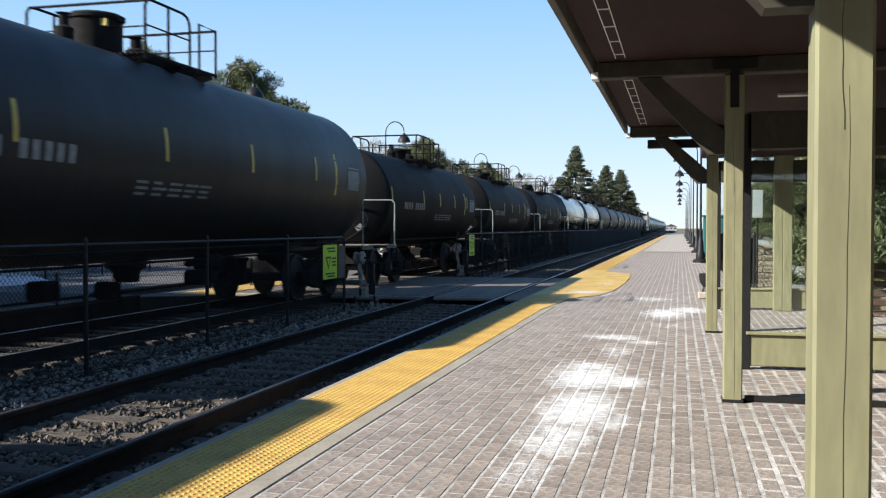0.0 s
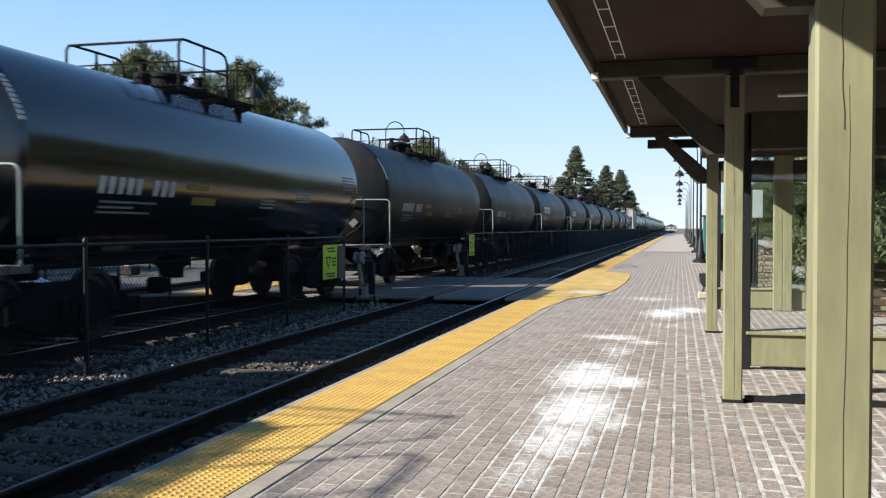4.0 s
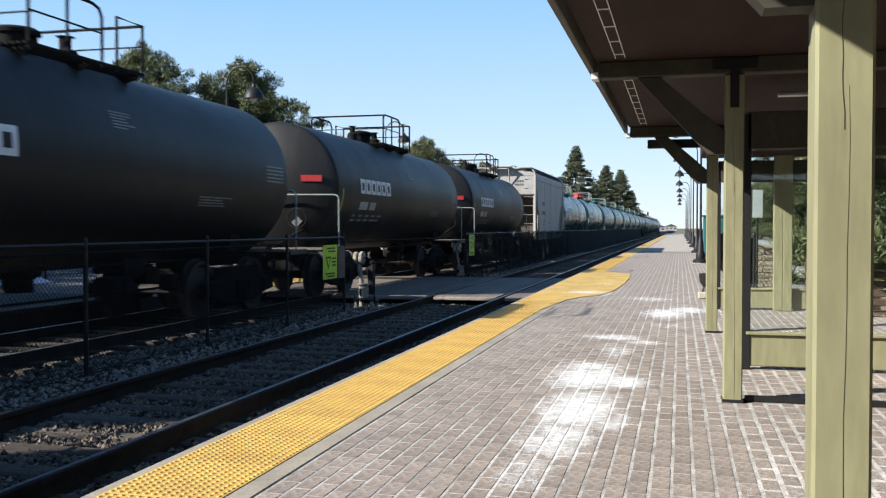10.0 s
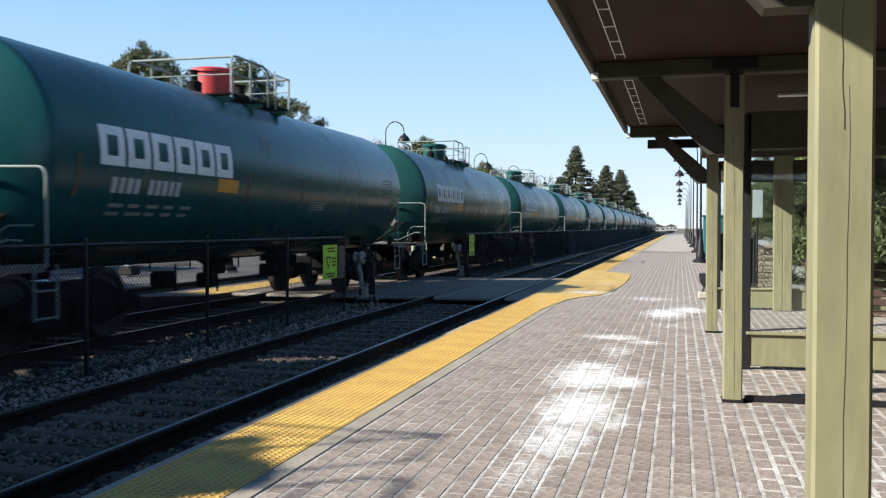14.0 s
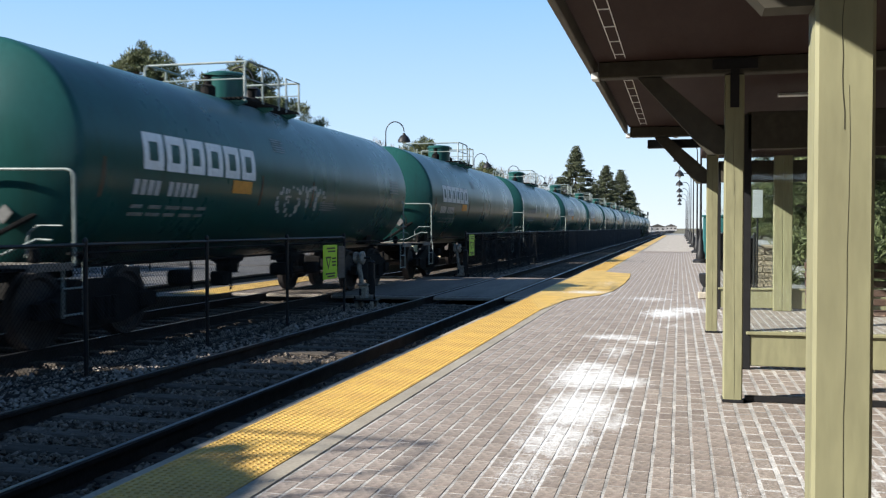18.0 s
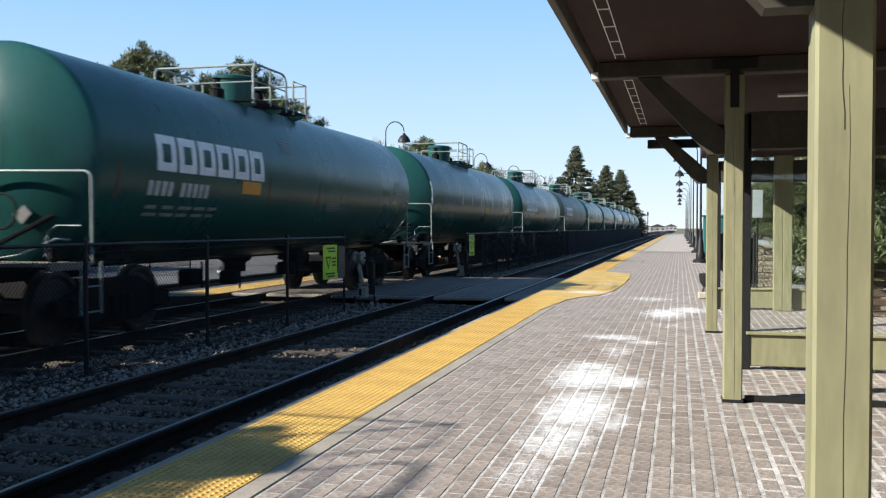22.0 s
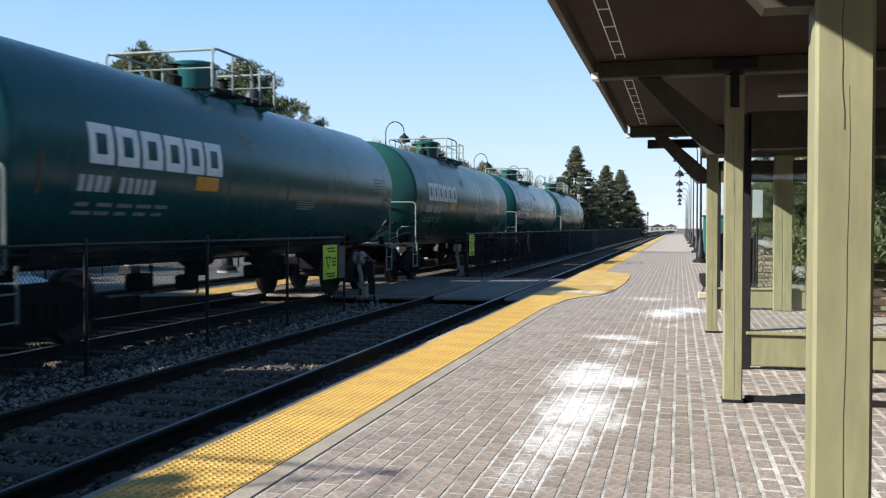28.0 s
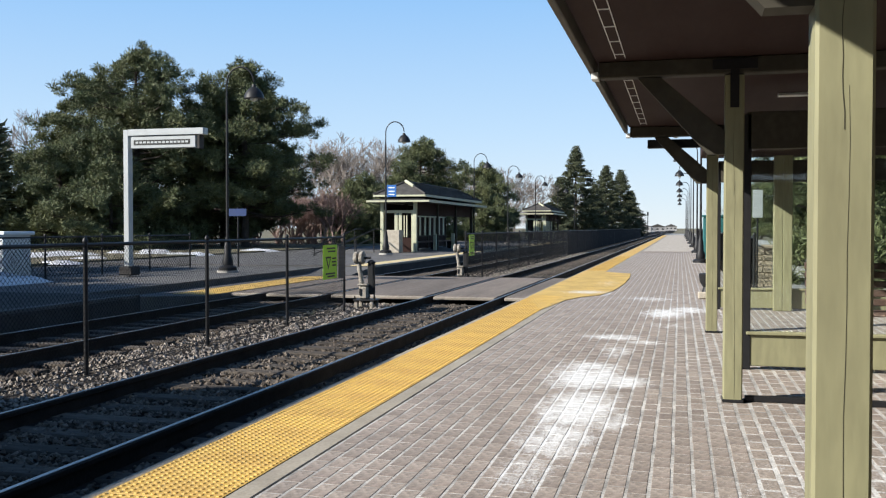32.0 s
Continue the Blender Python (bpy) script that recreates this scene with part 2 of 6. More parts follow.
def salted(m, amount, bias=0.0):
    """Adds the white salt crust that lies in ragged patches on the paving."""
    nt = m.node_tree
    N, Lk = nt.nodes, nt.links
    bs = N["Principled BSDF"]
    src = bs.inputs["Base Color"].links[0].from_socket
    geo = N.new("ShaderNodeNewGeometry")
    total = None
    for cx, cy, rx, ry, w in SALT:
        mp = N.new("ShaderNodeMapping")
        mp.vector_type = "POINT"
        mp.inputs["Location"].default_value = (-cx / rx, -cy / ry, 0)
        mp.inputs["Scale"].default_value = (1 / rx, 1 / ry, 0)
        Lk.new(geo.outputs["Position"], mp.inputs["Vector"])
        ln = N.new("ShaderNodeVectorMath")
        ln.operation = "LENGTH"
        Lk.new(mp.outputs[0], ln.inputs[0])
        mr = N.new("ShaderNodeMapRange")
        mr.interpolation_type = "SMOOTHSTEP"
        mr.inputs["From Min"].default_value, mr.inputs["From Max"].default_value = 1.2, 0.05
        mr.inputs["To Min"].default_value, mr.inputs["To Max"].default_value = 0.0, w
        Lk.new(ln.outputs["Value"], mr.inputs["Value"])
        if total is None:
            total = mr.outputs[0]
        else:
            mxm = N.new("ShaderNodeMath")
            mxm.operation = "MAXIMUM"
            Lk.new(total, mxm.inputs[0])
            Lk.new(mr.outputs[0], mxm.inputs[1])
            total = mxm.outputs[0]
    st = N.new("ShaderNodeMapping")
    st.inputs["Scale"].default_value = (1.5, 0.75, 1)
    Lk.new(geo.outputs["Position"], st.inputs["Vector"])
    nz = N.new("ShaderNodeTexNoise")
    nz.inputs["Scale"].default_value, nz.inputs["Detail"].default_value, nz.inputs["Roughness"].default_value = 6.0, 10, 0.80
    Lk.new(st.outputs[0], nz.inputs["Vector"])
    ad = N.new("ShaderNodeMath")
    ad.operation = "MULTIPLY_ADD"
    ad.inputs[1].default_value = 1.0
    Lk.new(total, ad.inputs[0])
    Lk.new(nz.outputs["Fac"], ad.inputs[2])
    gr = N.new("ShaderNodeTexNoise")
    gr.inputs["Scale"].default_value, gr.inputs["Detail"].default_value, gr.inputs["Roughness"].default_value = 52, 5, 0.85
    Lk.new(st.outputs[0], gr.inputs["Vector"])
    sp = N.new("ShaderNodeMath")
    sp.operation = "MULTIPLY_ADD"
    sp.inputs[1].default_value = 1.0
    Lk.new(gr.outputs["Fac"], sp.inputs[0])
    Lk.new(ad.outputs[0], sp.inputs[2])
    fm = N.new("ShaderNodeMapRange")
    fm.inputs["From Min"].default_value, fm.inputs["From Max"].default_value = 1.31 - bias, 1.57 - bias
    fm.inputs["To Max"].default_value = amount
    Lk.new(sp.outputs[0], fm.inputs["Value"])
    mx = N.new("ShaderNodeMix")
    mx.data_type = "RGBA"
    mx.inputs["B"].default_value = (0.72, 0.725, 0.71, 1)
    Lk.new(fm.outputs[0], mx.inputs["Factor"])
    Lk.new(src, mx.inputs["A"])
    Lk.new(mx.outputs["Result"], bs.inputs["Base Color"])
    return m


SALT = ((0.9, 4.2, 1.3, 3.4, 0.27), (0.4, 10.0, 1.3, 8.0, 0.17), (-1.7, 17.6, 0.75, 0.8, 0.50), (-1.5, 20.5, 0.5, 2.5, 0.30), (-0.75, 4.6, 0.30, 0.75, 0.36), (-0.69, 5.4, 0.40, 1.0, 0.465), (-0.66, 6.3, 0.48, 1.3, 0.525), (-0.42, 5.9, 0.26, 0.6, 0.42), (-0.72, 7.6, 0.55, 1.1, 0.54), (-0.42, 7.45, 0.36, 0.5, 0.52), (-0.75, 8.2, 0.52, 0.6, 0.46), (-0.60, 9.3, 0.32, 1.0, 0.36), (-0.70, 10.5, 0.60, 0.45, 0.48), (-0.35, 10.1, 0.35, 0.35, 0.42), (-0.2, 13.6, 0.55, 1.3, 0.50), (0.1, 14.2, 0.6, 1.0, 0.46), (-0.5, 16.3, 0.9, 0.9, 0.36), (-0.15, 11.9, 0.5, 0.6, 0.30))
M_YELWORN = salted(mat("worn_tactile_yellow", (0.57, 0.37, 0.085), 0.65, var=0.30, scale=2.2, fine=40), 0.65, 0.04)

# ---- ground, track bed, platforms ----
RAIL_TOP = -0.212
NEAR_C, FAR_C = -4.32, -8.1
GAUGE = 1.505
ground = tagged(part("ground", box((0, 900, -1.15), (3000, 2400, 1.0)), M_GROUND), "dry winter grass and bare soil", "ground", kind="structure")
bed = MB()
bed.prism([(-9.55, -0.7), (-9.55, -0.42), (-6.9, -0.41), (-6.2, -0.37), (-5.7, -0.40), (-2.66, -0.40), (-2.66, -0.7)], "y", -40, 1500)
bed = tagged(part("track_bed", bed, M_BALLAST), "grey-brown crushed stone ballast under both tracks", "track bed", kind="structure")
# thin sheet over the far track bed, darkened to stand for shade
part("shaded_ballast", box((-8.22, 120, -0.405), (2.62, 320, 0.012)), M_BEDSHADE, bed)


def rail_mesh(name, x, y0, y1):
    rail = MB()
    prof = [(-0.075, -0.18), (0.075, -0.18), (0.075, -0.168), (0.012, -0.145), (0.012, -0.045), (0.036, -0.035), (0.036, -0.006), (0.028, 0), (-0.028, 0), (-0.036, -0.006), (-0.036, -0.035), (-0.012, -0.045), (-0.012, -0.145), (-0.075, -0.168)]
    rail.prism([(x + p[0], RAIL_TOP + p[1]) for p in prof], "y", y0, y1)
    return rail


for cx, what in ((NEAR_C, "near platform track"), (FAR_C, "far platform track")):
    tr = thing("railway_track", "rusty steel rails on timber ties, " + ("shiny running faces" if cx == NEAR_C else "beside the opposite platform"), "railway track", kind="structure")
    for sx in (-1, 1):
        r = part("rail", rail_mesh("rail", cx + sx * GAUGE / 2, -40, 1500), M_RAIL, tr)
        part("running_face", box((cx + sx * GAUGE / 2, 730, RAIL_TOP + 0.001), (0.034, 1540, 0.006)), M_RAILTOP, r)
    tie_me = MB().box((0, 0, 0), (2.6, 0.22, 0.17), 0.015).mesh("tie", M_TIE)
    for i in range(110):
        y = 1.0 + i * 0.52
        if 18.6 < y < 26.3:
            continue
        part("tie", tie_me, None, tr, at=pose(cx + rng.uniform(-0.03, 0.03), y, -0.445 + rng.uniform(0, 0.015), rz=rng.uniform(-0.8, 0.8)))
    far = MB()
    for i in range(200):
        far.box((cx, 58.2 + i * 0.52, -0.455), (2.6, 0.22, 0.17))
    tagged(part("far_ties", far, M_TIE, tr), kind="stuff")
    plate = MB().box((0, 0, 0), (0.19, 0.34, 0.012), 0.003)
    for k in (-0.12, 0.12):
        plate.lathe([(0.014, 0.0), (0.014, 0.02), (0.006, 0.03)], 6, Matrix.Translation((k * 0.6, 0.1 * (1 if k > 0 else -1), 0)))
    plate_me = plate.mesh("tie_plate", M_RAIL)
    for i in range(36 if cx == NEAR_C else 0):
        y = 1.0 + i * 0.52
        if y > 18.6:
            break
        for sx in (-1, 1):
            part("tie_plate", plate_me, None, tr, at=pose(cx + sx * GAUGE / 2, y, -0.366, rz=90))


def stones(name, n, x0, x1, y0, y1, z, size, skip=(), material=M_STONE):
    """Loose angular stones, joined."""
    base = np.array([(1, 0, 0), (-1, 0, 0), (0, 1, 0), (0, -1, 0), (0, 0, 1), (0, 0, -1)], float)
    tri = np.array([(0, 2, 4), (2, 1, 4), (1, 3, 4), (3, 0, 4), (2, 0, 5), (1, 2, 5), (3, 1, 5), (0, 3, 5)])
    t = rng.uniform(0, 1, n) ** 1.6
    x, y = rng.uniform(x0, x1, n), y0 + (y1 - y0) * t
    keep = np.ones(n, bool)
    for a, b, c, d in skip:
        keep &= ~((x > a) & (x < b) & (y > c) & (y < d))
    x, y = x[keep], y[keep]
    n = len(x)
    s = size * rng.uniform(0.5, 1.25, (n, 1, 1)) * rng.uniform(0.6, 1.2, (n, 6, 3))
    a = rng.uniform(0, 6.28, n)
    b = rng.uniform(-0.8, 0.8, n)
    v = base[None] * s
    ca, sa, cb, sb = np.cos(a)[:, None], np.sin(a)[:, None], np.cos(b)[:, None], np.sin(b)[:, None]
    vx = v[:, :, 0] * ca - v[:, :, 1] * sa
    vy = v[:, :, 0] * sa + v[:, :, 1] * ca
    vy2 = vy * cb - v[:, :, 2] * sb
    vz2 = vy * sb + v[:, :, 2] * cb
    P = np.stack([vx + x[:, None], vy2 + y[:, None], vz2 * 0.8 + z + rng.uniform(-0.01, 0.02, n)[:, None]], 2).reshape(-1, 3)
    F = (tri[None] + 6 * np.arange(n)[:, None, None]).reshape(-1, 3)
    return new(name, soup(P.tolist(), F.tolist(), name, material))


_skip = [(c + s * GAUGE / 2 - 0.06, c + s * GAUGE / 2 + 0.06, -50, 200) for c in (NEAR_C, FAR_C) for s in (-1, 1)] + [(-20, 0, 18.6, 26.4)]
tagged(stones("ballast_stones", 19000, -6.9, -5.12, 3.0, 60, -0.385, 0.034, _skip), "loose grey and brown ballast stones", "ballast", kind="stuff")
tagged(stones("ballast_stones", 36000, -5.12, -2.75, 3.0, 60, -0.378, 0.034, _skip, M_STONE3), "brown ballast stones between the rails", "ballast", kind="stuff")
tagged(stones("ballast_stones", 14000, -9.4, -6.9, 6.0, 60, -0.385, 0.036, _skip, M_STONESHADE), "loose ballast stones on the far track, coloured dark for shade", "ballast", kind="stuff")

# near platform: slab, edge, tactile strip, border, brick paving
EDGE, Y_IN, BORDER = -2.62, -2.02, -1.87
platform = tagged(part("platform", box((2.7, 70, -0.36), (10.6, 260, 0.66)), M_CONC), "pale concrete station platform", "platform", kind="structure")
part("platform_edge", box((EDGE + 0.04, 70, -0.06), (0.10, 260, 0.13), 0.012), M_EDGE, platform)
part("platform_wall", box((EDGE + 0.05, 70, -0.4), (0.06, 260, 0.55)), M_EDGE, platform)
part("border_strip", box(((Y_IN + BORDER) / 2, 70, -0.02), (BORDER - Y_IN - 0.012, 260, 0.044), 0.006), M_EDGE, platform)

tac = MB().box((0, 0, -0.008), (0.572, 0.606, 0.016), 0.002)
for i in range(13):
    for j in range(14):
        tac.lathe([(0.0145, 0.0), (0.009, 0.005)], 6, Matrix.Translation((-0.2616 + i * 0.0436, -0.2795 + j * 0.043, 0.0)))
tac_me = tac.mesh("tactile_panel", M_YEL)
for i in range(-13, 62):
    y = 2.2 + i * 0.61
    if 16.3 < y < 26.0:
        continue
    part("tactile_panel", tac_me, None, platform, at=pose((EDGE + Y_IN) / 2 + 0.04, y, 0.006))
part("tactile_strip", box(((EDGE + Y_IN) / 2 + 0.04, 95, -0.004), (0.57, 110, 0.02)), M_YEL, platform)

part("tactile_strip", box(((EDGE + Y_IN) / 2 + 0.04, -23.2, -0.004), (0.57, 34.0, 0.02)), M_YEL, platform)
# tactile apron at the crossing, flared inward
apron = MB()
apron.prism([(-2.58, 16.2), (-2.0, 13.6), (-1.86, 15.6), (-1.67, 16.4), (-1.40, 16.9), (-1.24, 18.05), (-1.16, 20.5), (-1.18, 23.2), (-1.26, 25.0), (-1.62, 25.4), (-1.97, 25.8), (-2.0, 26.5), (-2.58, 26.5)], "z", 0.001, 0.009)
part("tactile_apron", apron, M_YELWORN, platform, "worn yellow warning surface at the track crossing")

# crossing deck across both tracks
deck = thing("track_crossing", "worn grey-brown timber and asphalt pedestrian crossing over both tracks", "crossing", kind="structure")
for x0, x1 in ((-2.64, NEAR_C + GAUGE / 2 + 0.09), (NEAR_C + GAUGE / 2 - 0.09, NEAR_C - GAUGE / 2 + 0.09), (NEAR_C - GAUGE / 2 - 0.09, FAR_C + GAUGE / 2 + 0.09), (FAR_C + GAUGE / 2 - 0.09, FAR_C - GAUGE / 2 + 0.09), (FAR_C - GAUGE / 2 - 0.09, -9.6)):
    part("crossing_panel", box(((x0 + x1) / 2, 22.5, -0.25), (abs(x1 - x0), 7.45, 0.085), 0.01), M_TIMBER, deck)
    part("edge_beam", box(((x0 + x1) / 2, 18.70, -0.25), (abs(x1 - x0) - 0.02, 0.14, 0.07), 0.015), M_EDGEBEAM, deck)

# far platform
# this stretch lies in shade, so its asphalt is coloured darker
farp = tagged(part("far_platform", box((-15.0, 21.1 - 60 + 4.0, -0.36), (10.8, 100.0, 0.70)), M_ASPHSHADE), "asphalt platform opposite, its colour darkened for shade", "platform", kind="structure")
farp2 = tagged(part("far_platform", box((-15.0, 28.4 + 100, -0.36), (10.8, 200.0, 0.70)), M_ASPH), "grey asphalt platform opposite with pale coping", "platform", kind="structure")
ramp = tagged(part("platform_ramp", box((-15.8, 21.8, -0.40), (9.2, 13.2, 0.70)), M_ASPH), "asphalt landing at the crossing", "pavement", kind="structure")
part("dropped_kerb", MB().prism([(15.1, -0.7), (15.1, -0.045), (17.6, -0.205), (26.4, -0.205), (28.4, -0.045), (28.4, -0.7)], "x", -11.2, -9.61), M_ASPH, ramp)
for p, y0, y1 in ((farp, -30, 15.0), (farp2, 28.4, 200)):
    # the coping of the shaded stretch is darkened along with it
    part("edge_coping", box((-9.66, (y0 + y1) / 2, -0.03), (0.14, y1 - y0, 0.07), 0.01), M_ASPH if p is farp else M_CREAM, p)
    # face turned from the sun: near-black colour carries its shade
    part("shaded_face", box((-9.585, (y0 + y1) / 2, -0.38), (0.03, y1 - y0, 0.6)), M_DARKCONC, p)
part("tactile_strip", box((-10.05, 103.4, -0.003), (0.6, 150, 0.02)), M_FADED, farp2)
part("tactile_strip", box((-10.12, 21.6, -0.204), (0.95, 7.4, 0.016)), M_YEL, ramp)


# ---- canopy, posts, shelter ----
POSTS_Y = (-2.05, 2.35, 6.82, 11.27)
PW = 0.13
canopy = thing("platform_canopy", "sage-green timber canopy with brown soffit over the platform", "canopy", kind="structure")
EAVE, HI = -0.605, 2.30
part("soffit", box((1.55, 3.0, HI + 0.130), (4.28, 16.4, 0.03)), M_SOFFIT, canopy)
part("roof", MB().prism([(EAVE - 0.06, HI + 0.19), (1.6, HI + 1.0), (3.8, HI + 0.19), (3.8, HI + 0.165), (EAVE - 0.06, HI + 0.165)], "y", -5.3, 11.32), M_ROOF, canopy)
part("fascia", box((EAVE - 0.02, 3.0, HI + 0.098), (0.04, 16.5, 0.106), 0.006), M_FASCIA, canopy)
part("end_fascia", box((1.55, 11.28, HI + 0.085), (4.26, 0.04, 0.15), 0.006), M_BEAMSHADE, canopy)
part("drip_edge", box((EAVE - 0.045, 3.0, HI + 0.150), (0.02, 16.5, 0.012)), M_WHITE, canopy)
for y0, y1 in ((3.0, 6.6), (7.3, 10.9)):
    v = part("soffit_vent", box((-0.408, (y0 + y1) / 2, HI + 0.112), (0.062, y1 - y0, 0.006)), M_SOFFIT, canopy, "long white-edged soffit vent")
    for sx in (-1, 1):
        part("vent_edge", box((-0.408 + sx * 0.033, (y0 + y1) / 2, HI + 0.109), (0.005, y1 - y0, 0.008)), M_WHITE, v)
    k = y0 + 0.3
    while k < y1:
        part("vent_bar", box((-0.408, k, HI + 0.109), (0.062, 0.012, 0.01)), M_WHITE, v)
        k += 0.45
for i, y in enumerate(POSTS_Y):
    part("beam_tip", box((EAVE + 0.005, y, HI + 0.018), (0.05, 0.124, 0.05), 0.004), M_WHITE, canopy, "chipped white-painted beam end")
    # beams and braces coloured dark to deepen the shade under the canopy
    part("cross_beam", box((1.57, y, HI + 0.056), (4.28, 0.12, 0.118), 0.008), M_BEAMSHADE, canopy)
    for x, lit in ((0.365, True), (2.95, False)):
        p = part("post", box((x, y, HI / 2), (PW, PW, HI - 0.02), 0.008), M_GREENPAINT, canopy)
        br = MB()
        br.prism([(x - PW / 2, 1.74), (x - PW / 2 - 0.11, 1.74), (x - 0.66, HI - 0.012), (x - 0.50, HI - 0.012), (x - PW / 2, 1.90)], "y", y - 0.045, y + 0.045)
        if lit:
            part("brace", br, M_BEAMSHADE, canopy)
        part("steel_bracket", MB().box((x, y - PW / 2 - 0.004, HI - 0.10), (0.06, 0.008, 0.28)).box((x, y - PW / 2 - 0.008, HI + 0.06), (0.30, 0.008, 0.07)), M_BLACKMETAL, p)
        if lit and y > 0:
            for cx0, z0, z1 in ((0.006, 0.03, 1.55), (-0.004, 1.45, 1.95)):
                pts = [(x + cx0 + 0.0034 * math.sin(k * 0.5 + y) + 0.0014 * math.sin(k * 1.9), y - PW / 2 - 0.0005, z0 + (z1 - z0) * k / 12) for k in range(13)]
                part("drying_crack", MB().tube(pts, 0.0011, 5, 0.0004), M_CRACK, p)
        part("steel_shoe", box((x, y, 0.012), (PW + 0.012, PW + 0.012, 0.022), 0.003), M_BLACKMETAL, p)

shelter = thing("waiting_shelter", "glazed green-framed waiting shelter on brick paving", "shelter", kind="structure")
for y in (8.42, 14.5):
    x0, x1 = 0.56, 3.4
    part("kick_panel", box(((x0 + x1) / 2, y, 0.165), (x1 - x0, 0.05, 0.27), 0.006), M_GREENPAINT, shelter)
    part("cap_rail", box(((x0 + x1) / 2, y - 0.01, 0.315), (x1 - x0, 0.09, 0.03), 0.006), M_GREENPAINT, shelter)
    # header also coloured for the shade it stands in
    part("header", box(((x0 + x1) / 2, y, 2.06), (x1 - x0, 0.07, 0.32), 0.006), M_BEAMSHADE, shelter)
    g = part("pane", box(((x0 + x1) / 2, y, 1.11), (x1 - x0, 0.008, 1.56)), M_GLASS, shelter)
    g.visible_shadow = False
    part("frame", box((x0, y, 1.1), (0.07, 0.07, 2.2), 0.004), M_BLACKMETAL, shelter)
for x in (1.40, 1.53, 2.6):
    part("mullion_post", box((x, 14.42, 1.15), (0.13, 0.10, 2.3), 0.008), M_GREENPAINT, shelter)
part("shelter_roof", box((2.0, 13.0, 2.36), (3.4, 3.4, 0.16), 0.01), M_SOFFIT, shelter)
part("floor_rail", box((1.6, 6.84, 0.022), (2.3, 0.05, 0.04), 0.004), M_BLACKMETAL, shelter)
part("hanger_beam", box((-0.03, 11.42, 2.225), (0.70, 0.10, 0.10), 0.006), M_BLACKMETAL, canopy, "short black steel beam under the eave")
part("ceiling_light", box((1.02, 8.75, 2.405), (0.36, 0.10, 0.03), 0.006), M_WHITE, canopy, "white strip light fitting")
# plain unseen walls behind and beside the eye, added to keep light out of the canopy
back = tagged(part("wall_east", box((3.75, 2.6, 1.15), (0.16, 16.6, 2.34)), M_SOFFIT), "unseen brown boarded wall added to darken the canopy from the east", "wall", kind="structure")
for k in range(34):
    part("board", box((3.66, -5.4 + k * 0.48, 1.15), (0.022, 0.46, 2.30), 0.004), M_SOFFIT, back)
back2 = tagged(part("light_block_south", box((1.9, -5.75, 1.15), (3.6, 0.16, 2.34)), M_SOFFIT), "unseen brown end wall added to darken the canopy from behind", "wall", kind="structure")

# ---- the freight train ----
def shell_paint(name, col, dirt, rough=0.38, coat=0.2, spec=0.3):
    """Tank paint with vertical streaks of grime."""
    m = mat(name, col, rough, var=0.16, scale=1.1, fine=26, bump=0.05, depth=0.01, stretch=(1, 1.0, 0.22), coat=coat, spec=spec)
    nt = m.node_tree
    N, Lk = nt.nodes, nt.links
    bs = N["Principled BSDF"]
    src = bs.inputs["Base Color"].links[0].from_socket
    tc = N.new("ShaderNodeTexCoord")
    mp = N.new("ShaderNodeMapping")
    mp.inputs["Scale"].default_value = (2.2, 2.2, 0.25)
    ns = N.new("ShaderNodeTexNoise")
    ns.inputs["Scale"].default_value, ns.inputs["Detail"].default_value, ns.inputs["Roughness"].default_value = 1.6, 6, 0.7
    mr = N.new("ShaderNodeMapRange")
    mr.inputs["From Min"].default_value, mr.inputs["From Max"].default_value = 0.52, 0.80
    mr.inputs["To Max"].default_value = 0.75
    oi = N.new("ShaderNodeObjectInfo")
    va = N.new("ShaderNodeVectorMath")
    va.operation = "ADD"
    mx = N.new("ShaderNodeMix")
    mx.data_type = "RGBA"
    mx.inputs["B"].default_value = (*dirt, 1)
    Lk.new(tc.outputs["Object"], mp.inputs["Vector"])
    Lk.new(mp.outputs[0], va.inputs[0])
    sc = N.new("ShaderNodeMath")
    sc.operation = "MULTIPLY"
    sc.inputs[1].default_value = 40
    Lk.new(oi.outputs["Random"], sc.inputs[0])
    Lk.new(sc.outputs[0], va.inputs[1])
    Lk.new(va.outputs[0], ns.inputs["Vector"])
    Lk.new(ns.outputs["Fac"], mr.inputs["Value"])
    Lk.new(mr.outputs[0], mx.inputs["Factor"])
    Lk.new(src, mx.inputs["A"])
    Lk.new(mx.outputs["Result"], bs.inputs["Base Color"])
    return m


M_TANK_BLACK = shell_paint("tank_black", (0.020, 0.0195, 0.0195), (0.034, 0.031, 0.027), 0.46, 0.0, 0.22)
M_TANK_SOOT = shell_paint("tank_sooty_black", (0.015, 0.0145, 0.0145), (0.026, 0.024, 0.021), 0.62, 0.0, 0.08)
M_TANK_GLOSS = shell_paint("tank_gloss_black", (0.009, 0.010, 0.012), (0.016, 0.015, 0.014), 0.15, 0.0, 0.8)
M_TANK_GREEN = shell_paint("tank_green", (0.0160, 0.076, 0.067), (0.016, 0.036, 0.031), 0.29, 0.0, 0.23)
M_TANK_GREEN2 = shell_paint("tank_teal_gloss", (0.011, 0.074, 0.076), (0.013, 0.040, 0.040), 0.25, 0.0, 0.22)
M_TANK_GREY = shell_paint("tank_grey_green", (0.050, 0.083, 0.075), (0.036, 0.042, 0.038), 0.42, 0.0)
M_HOPPER = shell_paint("hopper_grey", (0.37, 0.36, 0.335), (0.235, 0.20, 0.16), 0.6, 0.0)
